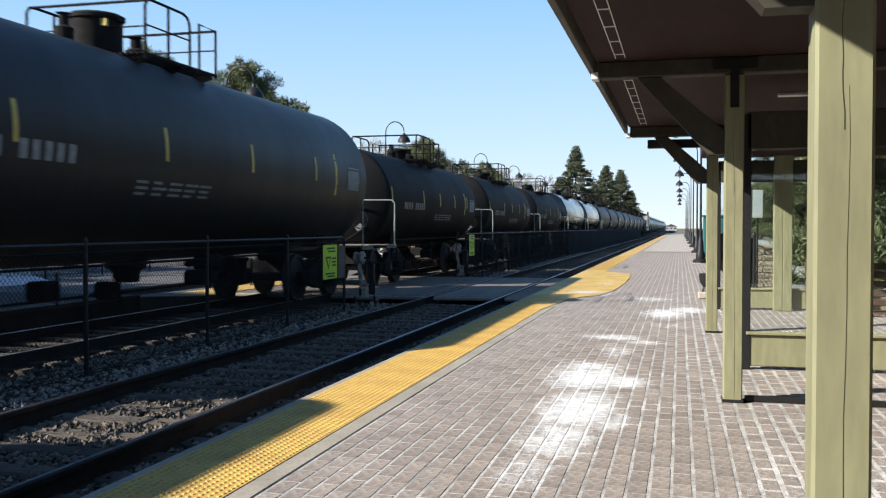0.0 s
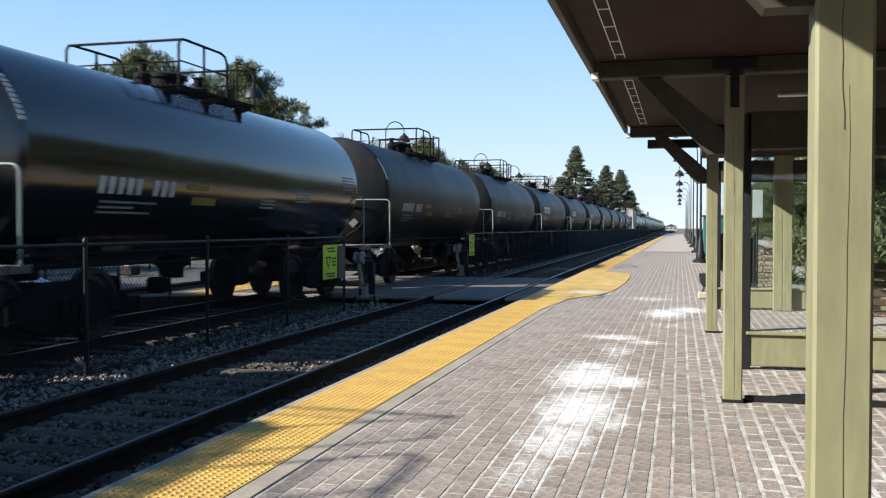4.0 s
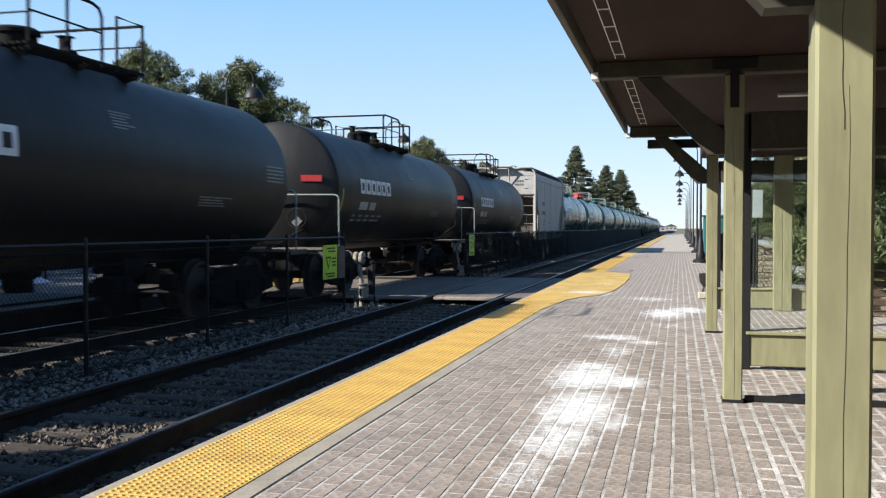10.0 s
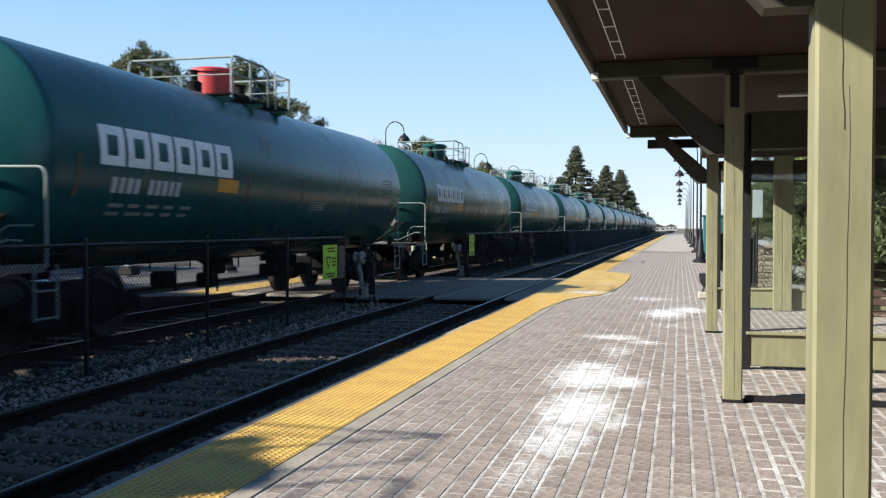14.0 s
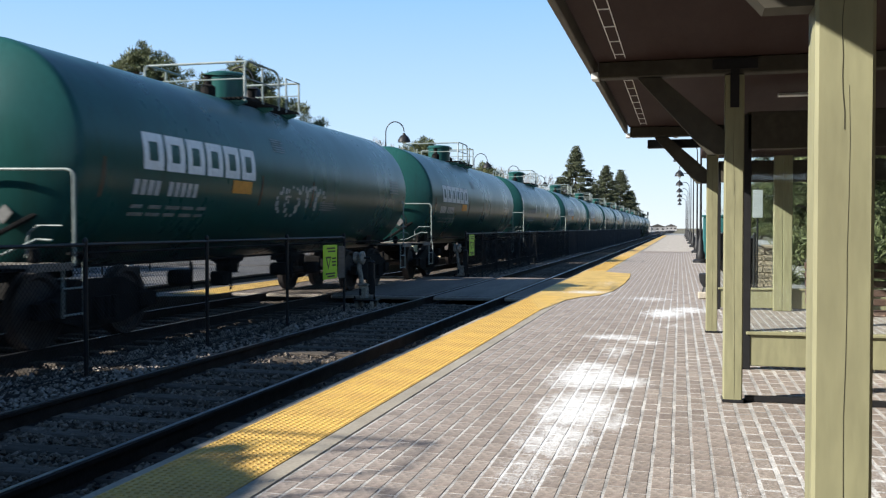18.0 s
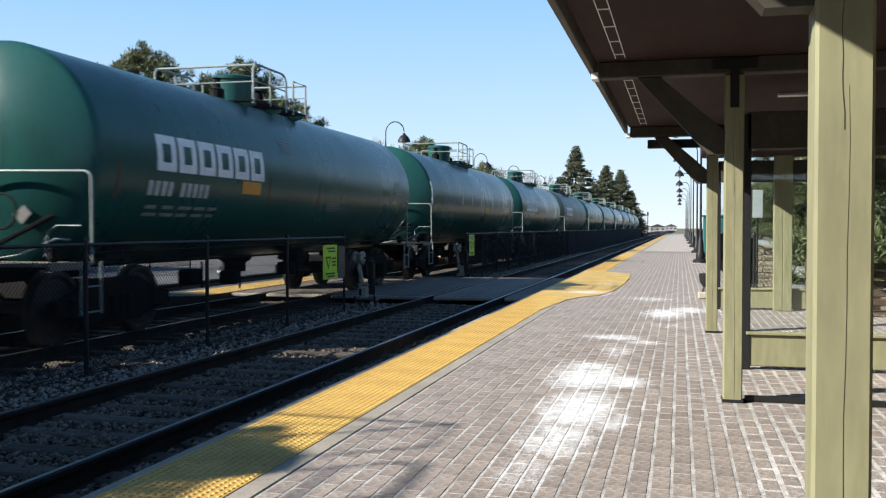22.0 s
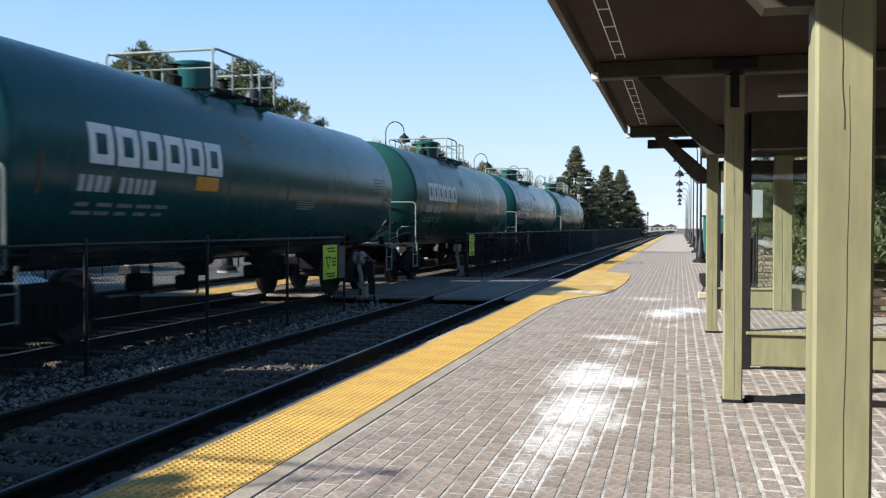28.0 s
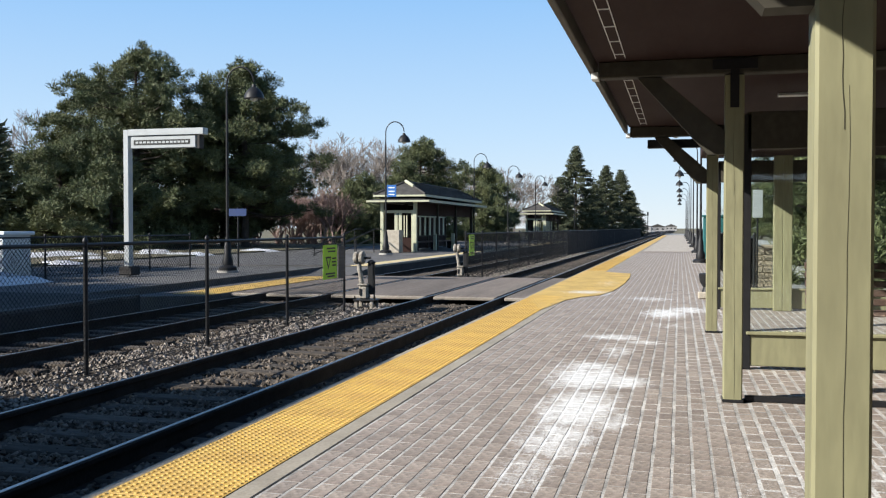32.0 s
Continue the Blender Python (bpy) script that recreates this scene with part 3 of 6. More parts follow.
M_UNDER = mat("underframe_grime", (0.013, 0.012, 0.011), 0.85, var=0.5, scale=5, fine=40, spec=0.15)
M_WHEEL = mat("wheel_steel", (0.06, 0.05, 0.045), 0.7, metal=0.3, var=0.4, scale=7)
M_DECAL = mat("white_decal", (0.70, 0.71, 0.70), 0.55, var=0.2, scale=10, bump=0.0)
M_DECALMID = mat("weathered_decal", (0.46, 0.47, 0.46), 0.6, var=0.35, scale=10, bump=0.0)
M_DECALDIM = mat("faded_decal", (0.24, 0.25, 0.24), 0.6, var=0.4, scale=10, bump=0.0)
M_YELLOWDECAL = mat("yellow_reflector", (0.52, 0.38, 0.07), 0.5, var=0.2, scale=10, bump=0.0)
M_PLACARD = mat("grimy_placard", (0.11, 0.11, 0.105), 0.7, var=0.3, scale=12, bump=0)
M_OCHRE = mat("faded_ochre_patch", (0.20, 0.15, 0.03), 0.6, var=0.3, scale=6, bump=0.0)
M_RUSTBAR = mat("grimed_reflector", (0.12, 0.060, 0.028), 0.7, var=0.4, scale=9, bump=0.0)
M_ORANGE = mat("orange_panel", (0.62, 0.27, 0.03), 0.55, var=0.2, scale=6, bump=0.0)
M_RED = mat("red_paint", (0.50, 0.035, 0.03), 0.5, var=0.2, scale=6, bump=0.0)
M_GRAFF = mat("faded_graffiti", (0.42, 0.44, 0.42), 0.7, var=0.4, scale=8, bump=0.0)
M_BROWN = mat("brown_slope_sheet", (0.11, 0.085, 0.065), 0.8, var=0.4, scale=2, fine=20)
M_RAILING = mat("railing_paint", (0.22, 0.26, 0.24), 0.5, var=0.25, scale=8)

M_BOARD = mat("grating_steel", (0.20, 0.18, 0.15), 0.8, var=0.3, scale=6)
R_TANK, Z_TANK = 1.36, 2.36


def end_gap(L):
    """From the coupling plane to where the straight shell begins."""
    return 1.23 if L > 14 else 1.02


def flank(R, y0, y1, a0, a1, lift=0.005, n=3):
    """A thin plate lying on the flank of the tank, from angle a0 to a1 above the middle line."""
    a0, a1 = a0 + 3.5, a1 + 3.5
    mb = MB()
    v, f = [], []
    for i in range(n + 1):
        a = radians(a0 + (a1 - a0) * i / n)
        for rr in (R + 0.001, R + lift):
            for y in (y0, y1):
                v.append((rr * math.cos(a), y, Z_TANK + rr * math.sin(a)))
    for i in range(n):
        b, c = i * 4, i * 4 + 4
        f += [(b + 2, b + 3, c + 3, c + 2), (b, c, c + 1, b + 1), (b, b + 2, c + 2, c), (b + 1, c + 1, c + 3, b + 3)]
    f += [(0, 1, 3, 2), (4 * n, 4 * n + 2, 4 * n + 3, 4 * n + 1)]
    return mb.add(v, f)


def merge(*mbs):
    out = MB()
    for m in mbs:
        out.add(m.v, m.f)
    return out


def logo_block(R, y0, y1, a0, a1, kind):
    """One plain open block of the painted mark."""
    w, h = (y1 - y0) * 0.27, (a1 - a0) * 0.24
    bits = [flank(R, y0, y0 + w, a0, a1)]
    if kind in "ot":
        bits.append(flank(R, y0 + w, y1, a1 - h, a1))
    if kind == "o":
        bits += [flank(R, y0 + w, y1, a0, a0 + h), flank(R, y1 - w, y1, a0 + h, a1 - h)]
    else:
        bits += [flank(R, y1 - w, y1, a0 + (0.42 if kind == "t" else 0) * (a1 - a0), a1 - h), flank(R, y0 + w, y1 - w, a0 + (a1 - a0) * 0.36, a0 + (a1 - a0) * 0.36 + h)]
    return merge(*bits)


WHEELSET = {}


def truck(parent, y):
    t = part("truck", box((0, y, 0.62), (1.3, 0.36, 0.30), 0.04), M_UNDER, parent)
    for sx in (-1, 1):
        sf = MB()
        x = sx * 0.99
        sf.prism([(y - 1.22, 0.38), (y - 0.98, 0.36), (y - 0.42, 0.22), (y + 0.42, 0.22), (y + 0.98, 0.36), (y + 1.22, 0.38), (y + 1.22, 0.56), (y + 0.92, 0.60), (y + 0.45, 0.80), (y - 0.45, 0.80), (y - 0.92, 0.60), (y - 1.22, 0.56)], "x", x - 0.07, x + 0.07)
        part("side_frame", sf, M_UNDER, t)
        for dy in (-0.15, 0.0, 0.15):
            part("spring", MB().lathe([(0.06, 0.30), (0.06, 0.58)], 8, Matrix.Translation((x + sx * 0.10, y + dy, 0))), M_UNDER, t)
        for dy in (-0.89, 0.89):
            part("axle_box", box((x, y + dy, 0.47), (0.22, 0.26, 0.24), 0.03), M_UNDER, t)
    side = Matrix.Rotation(radians(90), 4, "Y")
    if "me" not in WHEELSET:
        ws = MB()
        ws.lathe([(0.08, -0.85), (0.08, 0.85)], 10, side)
        for sx in (-1, 1):
            off = sx * GAUGE / 2
            prof = [(0.12, -0.09), (0.14, -0.04), (0.36, -0.02), (0.40, -0.065), (0.457, -0.065), (0.460, 0.035), (0.485, 0.045), (0.485, 0.07), (0.40, 0.07), (0.36, 0.03), (0.14, 0.02), (0.12, 0.07)]
            ws.lathe([(r, off - sx * h) for r, h in prof], 28, side)
            for k in range(4):
                q = k * math.pi / 2
                ws.tube([(off + sx * 0.03, 0.25 * math.cos(q), 0.25 * math.sin(q)), (off - sx * 0.05, 0.25 * math.cos(q), 0.25 * math.sin(q))], 0.045, 8)
        WHEELSET["me"] = ws.mesh("wheelset", M_WHEEL, 30)
    for dy in (-0.89, 0.89):
        part("wheelset", WHEELSET["me"], None, t, at=pose(0, y + dy, 0.457))
    return t


def car_ends(car, L, mat_rail):
    """Stub sills, end platforms, handrails, couplers and trucks at both ends."""
    for s in (-1, 1):
        e = s * L / 2
        part("stub_sill", box((0, e - s * 1.6, 0.92), (0.42, 2.6, 0.30), 0.03), M_UNDER, car)
        c = MB().box((0, e - s * 0.22, 0.86), (0.16, 0.62, 0.17), 0.03)
        c.box((0, e - s * 0.02, 0.86), (0.28, 0.26, 0.26), 0.05)
        part("coupler", c, M_UNDER, car)
        ep = part("end_platform", box((0, e - s * 0.80, 0.985), (2.80, 0.72, 0.03), 0.008), M_UNDER, car)
        gt = MB()
        for k in range(29):
            gt.box((-1.40 + k * 0.1, e - s * 0.80, 1.02), (0.018, 0.72, 0.03))
        for k in range(7):
            gt.box((0, e - s * (0.45 + k * 0.117), 1.02), (2.86, 0.016, 0.034))
        part("grating", gt, M_BOARD, ep, "galvanised steel grating")
        part("platform_lip", box((1.44, e - s * 0.80, 1.0), (0.02, 0.74, 0.09), 0.004), M_BOARD, ep)
        hr = MB()
        yy = e - s * (end_gap(L) - 0.05)
        hr.tube([(1.46, yy, 1.0), (1.46, yy, 2.0), *[(1.46 - 0.1 + 0.1 * math.cos(a), yy, 2.0 + 0.1 * math.sin(a)) for a in (0.4, 0.8, 1.2, 1.57)], (0, yy + s * 0.35, 2.1), *[(-1.46 + 0.1 - 0.1 * math.cos(a), yy, 2.0 + 0.1 * math.sin(a)) for a in (1.57, 1.2, 0.8, 0.4)], (-1.46, yy, 2.0), (-1.46, yy, 1.0)], 0.017, 8)
        part("end_handrail", hr, mat_rail, car, smooth=True)
        for sx in (-1, 1):
            st = MB()
            for z in (0.45, 0.75):
                st.tube([(sx * 1.44, yy - 0.18, z), (sx * 1.44, yy + 0.2, z)], 0.013, 6)
            st.tube([(sx * 1.44, yy - 0.18, 0.42), (sx * 1.44, yy - 0.18, 1.04)], 0.014, 6)
            st.tube([(sx * 1.44, yy + 0.2, 0.42), (sx * 1.44, yy + 0.2, 1.04)], 0.014, 6)
            part("sill_step", st, M_UNDER if L < 14 or L > 15.5 else mat_rail, car)
        for sx in (-1, 1):
            part("end_brace", MB().tube([(sx * 0.25, e - s * 0.55, 1.05), (sx * 0.95, e - s * 1.35, 1.65)], 0.035, 6), M_UNDER, car)
        part("saddle", MB().prism([(-0.95, 1.05), (0.95, 1.05), (1.0, 1.50), (0.9, 1.36), (0.5, 1.12), (-0.5, 1.12), (-0.9, 1.36), (-1.0, 1.50)], "y", e - s * 2.55, e - s * 2.2), M_UNDER, car)
        truck(car, e - s * 2.3)
        if 14 < L < 15.5:
            part("cut_lever", MB().tube([(1.46, e - s * 0.78, 1.30), (1.28, e - s * 0.78, 1.31), (0.92, e - s * 0.62, 1.13), (0.30, e - s * 0.52, 1.04)], 0.013, 6), mat_rail, car)
            part("brake_pipe_loop", MB().tube([(1.47, e - s * 0.95, 1.46), (1.16, e - s * 0.95, 1.46), (1.06, e - s * 0.92, 1.38), (1.04, e - s * 0.90, 1.10)], 0.011, 6), mat_rail, car, smooth=True)
            part("air_valve", MB().lathe([(0.04, 1.04), (0.065, 1.08), (0.065, 1.18), (0.03, 1.23)], 10, Matrix.Translation((1.16, e - s * 0.88, 0))), M_UNDER, car)
        hose = MB().tube([(0.35, e - s * 0.30, 0.80), (0.42, e - s * 0.12, 0.55), (0.40, e, 0.45)], 0.025, 6)
        part("air_hose", hose, M_UNDER, car)
    bw = MB().tube([(0.72 + 0.2 * math.cos(k * 0.4488), -L / 2 + 0.58, 1.62 + 0.2 * math.sin(k * 0.4488)) for k in range(15)], 0.015, 6)
    part("brake_wheel", bw, M_UNDER, car)
    part("brake_cylinder", MB().lathe([(0.13, -0.3), (0.16, -0.2), (0.16, 0.25), (0.05, 0.3), (0.05, 0.7)], 12, pose(0.5, 1.6, 0.86, rx=90)), M_UNDER, car)
    part("brake_pipe", tube([(0.6, -L / 2 + 1, 0.95), (0.6, -2, 0.93), (0.6, 2, 0.93), (0.6, L / 2 - 1, 0.95)], 0.02, 6), M_UNDER, car)
    part("side_sill_rail", MB().tube([(1.36, -L / 2 + 1.2, 1.14), (1.36, L / 2 - 1.2, 1.14)], 0.018, 6), M_UNDER, car)


KNUCKLE, TURN = 0.12, radians(59)


def head_depth(R, r):
    """How far the shallow dished head stands out beyond the end of the straight shell, at radius r."""
    edge = R - KNUCKLE * (1 - math.cos(TURN))
    rho = edge / math.cos(TURN)
    return KNUCKLE * math.sin(TURN) + math.sqrt(max(0.0, rho * rho - min(r, edge) ** 2)) - rho * math.sin(TURN)


def knuckle(R, y, s):
    """The tight bend between shell and head."""
    return [(R - KNUCKLE * (1 - math.cos(TURN * i / 6)), y + s * KNUCKLE * math.sin(TURN * i / 6)) for i in range(7)]


def tank_car(L, paint, label, style, dome_paint, railing):
    car = thing("tank_car", label, "tank car", group="freight train")
    global R_TANK, Z_TANK
    R_TANK, Z_TANK = (1.51, 2.435) if L > 15.5 else (1.43, 2.307) if L > 14 else (1.29, 2.155) if style == "stripes" else (1.365, 2.267)
    a = L / 2 - end_gap(L) - 0.24
    far = L / 2 - end_gap(L) + (0.34 if 14 < L < 15.5 else 0.12 if L > 14 else -0.12)
    near_head = [(r, -a - head_depth(R_TANK, r)) for r in (0.01, *[R_TANK * q / 10 for q in range(1, 10)])] + knuckle(R_TANK, -a, -1)[::-1]
    far_head = knuckle(R_TANK, far, 1) + [(r, far + head_depth(R_TANK, r)) for r in (*[R_TANK * q / 10 for q in range(9, 0, -1)], 0.01)]
    prof = near_head + far_head
    shell = MB().lathe(prof, 56, Matrix.Translation((0, 0, Z_TANK)) @ Matrix.Rotation(radians(-90), 4, "X"))
    tank = part("tank", shell, paint, car, smooth=25)
    top = Z_TANK + R_TANK
    # dome housing
    dy = (-0.7 if L > 14 else -0.1) if style in ("stripes", "gloss") else 0.0
    low = L < 14
    rd, hd_ = (0.27, 0.22) if low else (0.37, 0.44)
    lid = MB().lathe([(rd, top - 0.05), (rd, top + hd_), (rd + 0.03, top + hd_), (rd + 0.03, top + hd_ + 0.05), (rd - 0.01, top + hd_ + 0.08), (0.05, top + hd_ + 0.12)], 24, Matrix.Translation((0, dy, 0)))
    dome = part("dome_housing", lid, dome_paint, car, smooth=35)
    part("dome_hinge", box((rd + 0.03, dy, top + hd_), (0.08, 0.16, 0.08), 0.01), railing, dome)
    if L > 15.5:
        part("yellow_tag", box((0.30, dy - 0.24, top + 0.36), (0.10, 0.05, 0.10), 0.004), M_YELLOWDECAL, dome)
    for sy, w in ((1, 0.16), (-1, 0.13)):
        part("valve", MB().lathe([(w, top - 0.03), (w, top + 0.16), (w * 0.5, top + 0.2), (w * 0.5, top + 0.34), (w * 0.8, top + 0.36)], 12, Matrix.Translation((0.1, dy + sy * 0.85, 0))), M_UNDER, car)
    # service platform with grating and rails
    g0, g1, up = {"stripes": (-0.95, 1.05, 0.66) if L > 14 else (-1.35, 1.15, 0.6), "gloss": (-1.35, 1.15, 0.6)}.get(style, (-1.15, 1.15, 0.54) if L > 14 else (-0.95, 1.35, 0.62))
    for sx in (-1, 1):
        gr = MB()
        for k in range(6):
            gr.box((sx * (0.52 + 0.085 * k), (g0 + g1) / 2, top - 0.10), (0.014, g1 - g0 + 0.1, 0.04))
        for k in range(int((g1 - g0) / 0.16) + 1):
            gr.box((sx * 0.73, g0 + k * 0.16, top - 0.09), (0.44, 0.014, 0.02))
        wk = part("service_walkway", gr, M_UNDER, car)
        for y in (g0 + 0.1, (g0 + g1) / 2, g1 - 0.1):
            part("walkway_bracket", MB().prism([(sx * 0.60, top - 0.12), (sx * 0.94, top - 0.12), (sx * 0.94, top - 0.17), (sx * 0.70, top - 0.24)], "y", y - 0.02, y + 0.02), M_TANK_GREEN if dome_paint is M_RED else dome_paint, wk)
    zt = top + up
    g2, g3 = g0 + (g1 - g0) * 0.60, g0 + (g1 - g0) * 0.74
    for sx in (-1, 1):
        x = sx * 0.95
        rl = MB().tube([(x, g0, top - 0.15), (x, g0, zt - 0.10), (x, g0 + 0.06, zt - 0.02), (x, g0 + 0.16, zt), (x, g2 - 0.2, zt), (x, g2 - 0.06, zt - 0.04), (x, g2, zt - 0.14), (x, g2, top - 0.15)], 0.021, 8)
        part("top_railing", rl, railing, car, smooth=True)
        r2 = MB().tube([(x, g3, top - 0.15), (x, g3, zt - 0.06), (x, g1, zt - 0.06), (x, g1, top - 0.15)], 0.021, 8)
        part("end_railing", r2, railing, car)
        part("railing_post", MB().tube([(x, (g0 + g2) / 2, top - 0.12), (x, (g0 + g2) / 2, zt)], 0.02, 8), railing, car)
        part("mid_rail", MB().tube([(x, g0, top + up * 0.45), (x, g2, top + up * 0.45)], 0.012, 6), railing, car)
    for y in (g0 + 0.1, g1):
        z = zt - (0.01 if y < 0.5 else 0.06)
        part("cross_railing", MB().tube([(-0.95, y, z), (0.95, y, z)], 0.021, 8), railing, car)
        part("cross_mid_rail", MB().tube([(-0.95, y, top + up * 0.45), (0.95, y, top + up * 0.45)], 0.012, 6), railing, car)
    outlet = MB().lathe([(0.20, 0.62), (0.20, 0.78), (0.30, 0.84), (0.34, 1.05)], 14)
    part("bottom_outlet", outlet, M_UNDER, car)
    for yy, w, z in ((-2.6, 0.34, 0.66), (-1.3, 0.22, 0.58), (1.2, 0.5, 0.64), (2.7, 0.26, 0.60)):
        part("brake_reservoir", box((0.55, yy, z), (0.3, w, 0.24), 0.04), M_UNDER, car)
        part("hanger", MB().tube([(0.75, yy, 0.9), (0.75, yy, z - 0.18)], 0.02, 6), M_UNDER, car)
    part("brake_rod", MB().tube([(0.42, -L / 2 + 3.4, 0.52), (0.42, L / 2 - 3.4, 0.52)], 0.02, 6), M_UNDER, car)
    car_ends(car, L, M_RAILING)
    # painted marks on the flank
    n0 = -L / 2 + end_gap(L)
    if style.startswith("logo"):
        big = dome_paint is M_RED
        w, g = (0.50, 0.07) if big else (0.475, 0.075) if L > 14 else (0.315, 0.05)
        h0, h1 = (-8, 11.5) if L > 14 else (-7, 6.5)
        for i, k in enumerate("oooooo"):
            y = n0 + (0.98 if big else 1.42 if L > 14 else 1.56) + i * (w + g)
            part("logo_block", logo_block(R_TANK, y, y + w, h0, h1, k), M_DECAL, car)
        y = n0 + (1.25 if L > 14 else 1.6)
        q0, q1, qs = (-21.5, -13.5, 0.165) if L > 14 else (-22, -14.5, 0.135)
        for i, wd in enumerate((0.11, 0.11, 0.12, 0.11, 0.0, 0.11, 0.11, 0.11, 0.11, 0.11)[: 10 if L > 14 else 8]):
            if wd:
                part("number_bar", flank(R_TANK, y, y + wd, q0, q1), M_DECALMID, car)
            y += qs
        for j in range(2):
            for i in range(5):
                part("text_bar", flank(R_TANK, n0 + 1.3 + i * 0.42, n0 + 1.3 + i * 0.42 + rng.uniform(0.2, 0.36), -29 - j * 4.5, -27 - j * 4.5, n=1), M_DECALDIM, car)
        if L > 14:
            part("orange_panel", flank(R_TANK, n0 + 3.9, n0 + 4.55, -17, -9), M_ORANGE, car)
        for y in (n0 + 0.55, n0 + 4.9, n0 + 7.1) if L > 14 else (n0 + 0.45,):
            if y < -n0:
                part("reflector_bar", flank(R_TANK, y, y + 0.055, -24, -4), M_RUSTBAR if L > 14 else M_YELLOWDECAL, car)
        for i in range(6):
            part("text_bar", flank(R_TANK, n0 + 5.5, n0 + 5.5 + rng.uniform(0.3, 0.5), 14 + i * 1.8, 14.8 + i * 1.8, n=1), M_DECALDIM, car)
        for i in range(4):
            part("text_bar", flank(R_TANK, n0 + 7.6, n0 + 7.6 + rng.uniform(0.6, 1.0), -20 - i * 1.8, -19.2 - i * 1.8, n=1), M_DECALDIM, car)
    elif style == "bars":
        for y in (n0 + 0.15, n0 + 3.9, n0 + 5.3, n0 + 6.7, n0 + 8.7, n0 + 9.9, n0 + 10.8, -n0 - 0.2):
            part("reflector_bar", flank(R_TANK, y, y + 0.10, -9 if n0 + 1 < y < -n0 - 1 else -12, 6 if n0 + 1 < y < -n0 - 1 else 14), M_DECAL, car)
        y = n0 + 1.6
        for wd in (0.13, 0.10, 0.12, 0.13, 0, 0.12, 0.12, 0.12, 0.12, 0.12, 0.12):
            if wd:
                part("number_bar", flank(R_TANK, y, y + wd, -12, -3), M_DECALDIM, car)
            y += 0.20
        for j in range(3):
            for i in range(6):
                part("text_bar", flank(R_TANK, n0 + 1.5 + i * 0.42, n0 + 1.5 + i * 0.42 + rng.uniform(0.2, 0.36), -20 - j * 3, -18.6 - j * 3, n=1), M_DECALDIM, car)
        part("orange_panel", flank(R_TANK, n0 + 7.6, n0 + 8.2, -17, -10), M_YELLOWDECAL, car)
    elif style == "gloss":
        y = n0 + 1.5
        for wd in (0.13, 0.12, 0.12, 0.13, 0.12, 0.0, 0.12, 0.12, 0.12):
            if wd:
                part("number_bar", flank(R_TANK, y, y + wd, -21, -12), M_DECALMID, car)
            y += 0.20
        part("yellow_patch", flank(R_TANK, n0 + 3.55, n0 + 4.15, -16, -12), M_OCHRE, car)
        part("yellow_patch", flank(R_TANK, n0 + 3.75, n0 + 4.45, -25, -20), M_OCHRE, car)
        for j in range(3):
            part("text_bar", flank(R_TANK, n0 + 1.6, n0 + 1.6 + rng.uniform(0.7, 1.3), -26 - j * 3, -24.8 - j * 3, n=1), M_DECALDIM, car)
            part("text_bar", flank(R_TANK, n0 + 6.0, n0 + 6.0 + rng.uniform(0.4, 0.6), -20 - j * 2.6, -18.8 - j * 2.6, n=1), M_DECALDIM, car)
            part("text_bar", flank(R_TANK, n0 + 7.4, n0 + 7.4 + rng.uniform(0.4, 0.7), -14 - j * 2.6, -12.8 - j * 2.6, n=1), M_DECALDIM, car)
        for i in range(9):
            part("stencil_bar", flank(R_TANK, n0 + 0.06 + i * 0.008, n0 + 0.16 + i * 0.008, 31 - i * 2.6, 32.8 - i * 2.6, n=1), M_DECALMID, car)
    elif style == "stripes":
        for y in ((n0 + 2.3, n0 + 5.2, n0 + 7.75, n0 + 10.4) if L > 14 else (n0 + 0.3, n0 + 3.2, n0 + 5.0, n0 + 6.8, n0 + 8.5)):
            part("reflector_bar", flank(R_TANK, y, y + 0.07, -8, 9), M_YELLOWDECAL, car)
        y = n0 + 1.4
        for wd in (0.13, 0.10, 0.12, 0.13, 0, 0.12, 0.12, 0.12, 0.12, 0.12):
            if wd:
                part("number_bar", flank(R_TANK, y, y + wd, -14, -6), M_DECALDIM, car)
            y += 0.20
        part("white_panel", flank(R_TANK, -n0 - 1.0, -n0 - 0.35, -12, 2), M_DECALDIM, car)
        part("yellow_panel", flank(R_TANK, -n0 - 1.7, -n0 - 1.6, -17, 14), M_YELLOWDECAL, car)
        for j in range(3):
            for i in range(5):
                part("text_bar", flank(R_TANK, n0 + 4.6 + i * 0.4, n0 + 4.6 + i * 0.4 + rng.uniform(0.2, 0.36), -20 - j * 3, -18.6 - j * 3, n=1), M_DECALDIM, car)
    for i in range(5):
        part("text_bar", flank(R_TANK, -n0 - 0.95, -n0 - 0.3, -6 + i * 2.6, -4.8 + i * 2.6, n=1), M_DECALDIM, car)
    # marks on the head that faces the camera
    hd = -L / 2 + end_gap(L) + 0.24
    for j, (z, wd, col) in enumerate(((Z_TANK + 0.60, 0.62, M_DECAL), (Z_TANK + 0.43, 0.50, M_DECALMID), (Z_TANK + 0.33, 0.66, M_DECALMID), (Z_TANK + 0.22, 0.4, M_DECALMID))):
        x0 = -0.26
        n = max(2, int(wd / 0.13))
        for i in range(n):
            x = x0 + i * 0.13
            yy = hd - head_depth(R_TANK, math.hypot(x, z - Z_TANK)) - 0.004
            part("head_text_bar", box((x, yy, z), (0.085, 0.012, 0.09 if j == 0 else 0.04)), col, car)
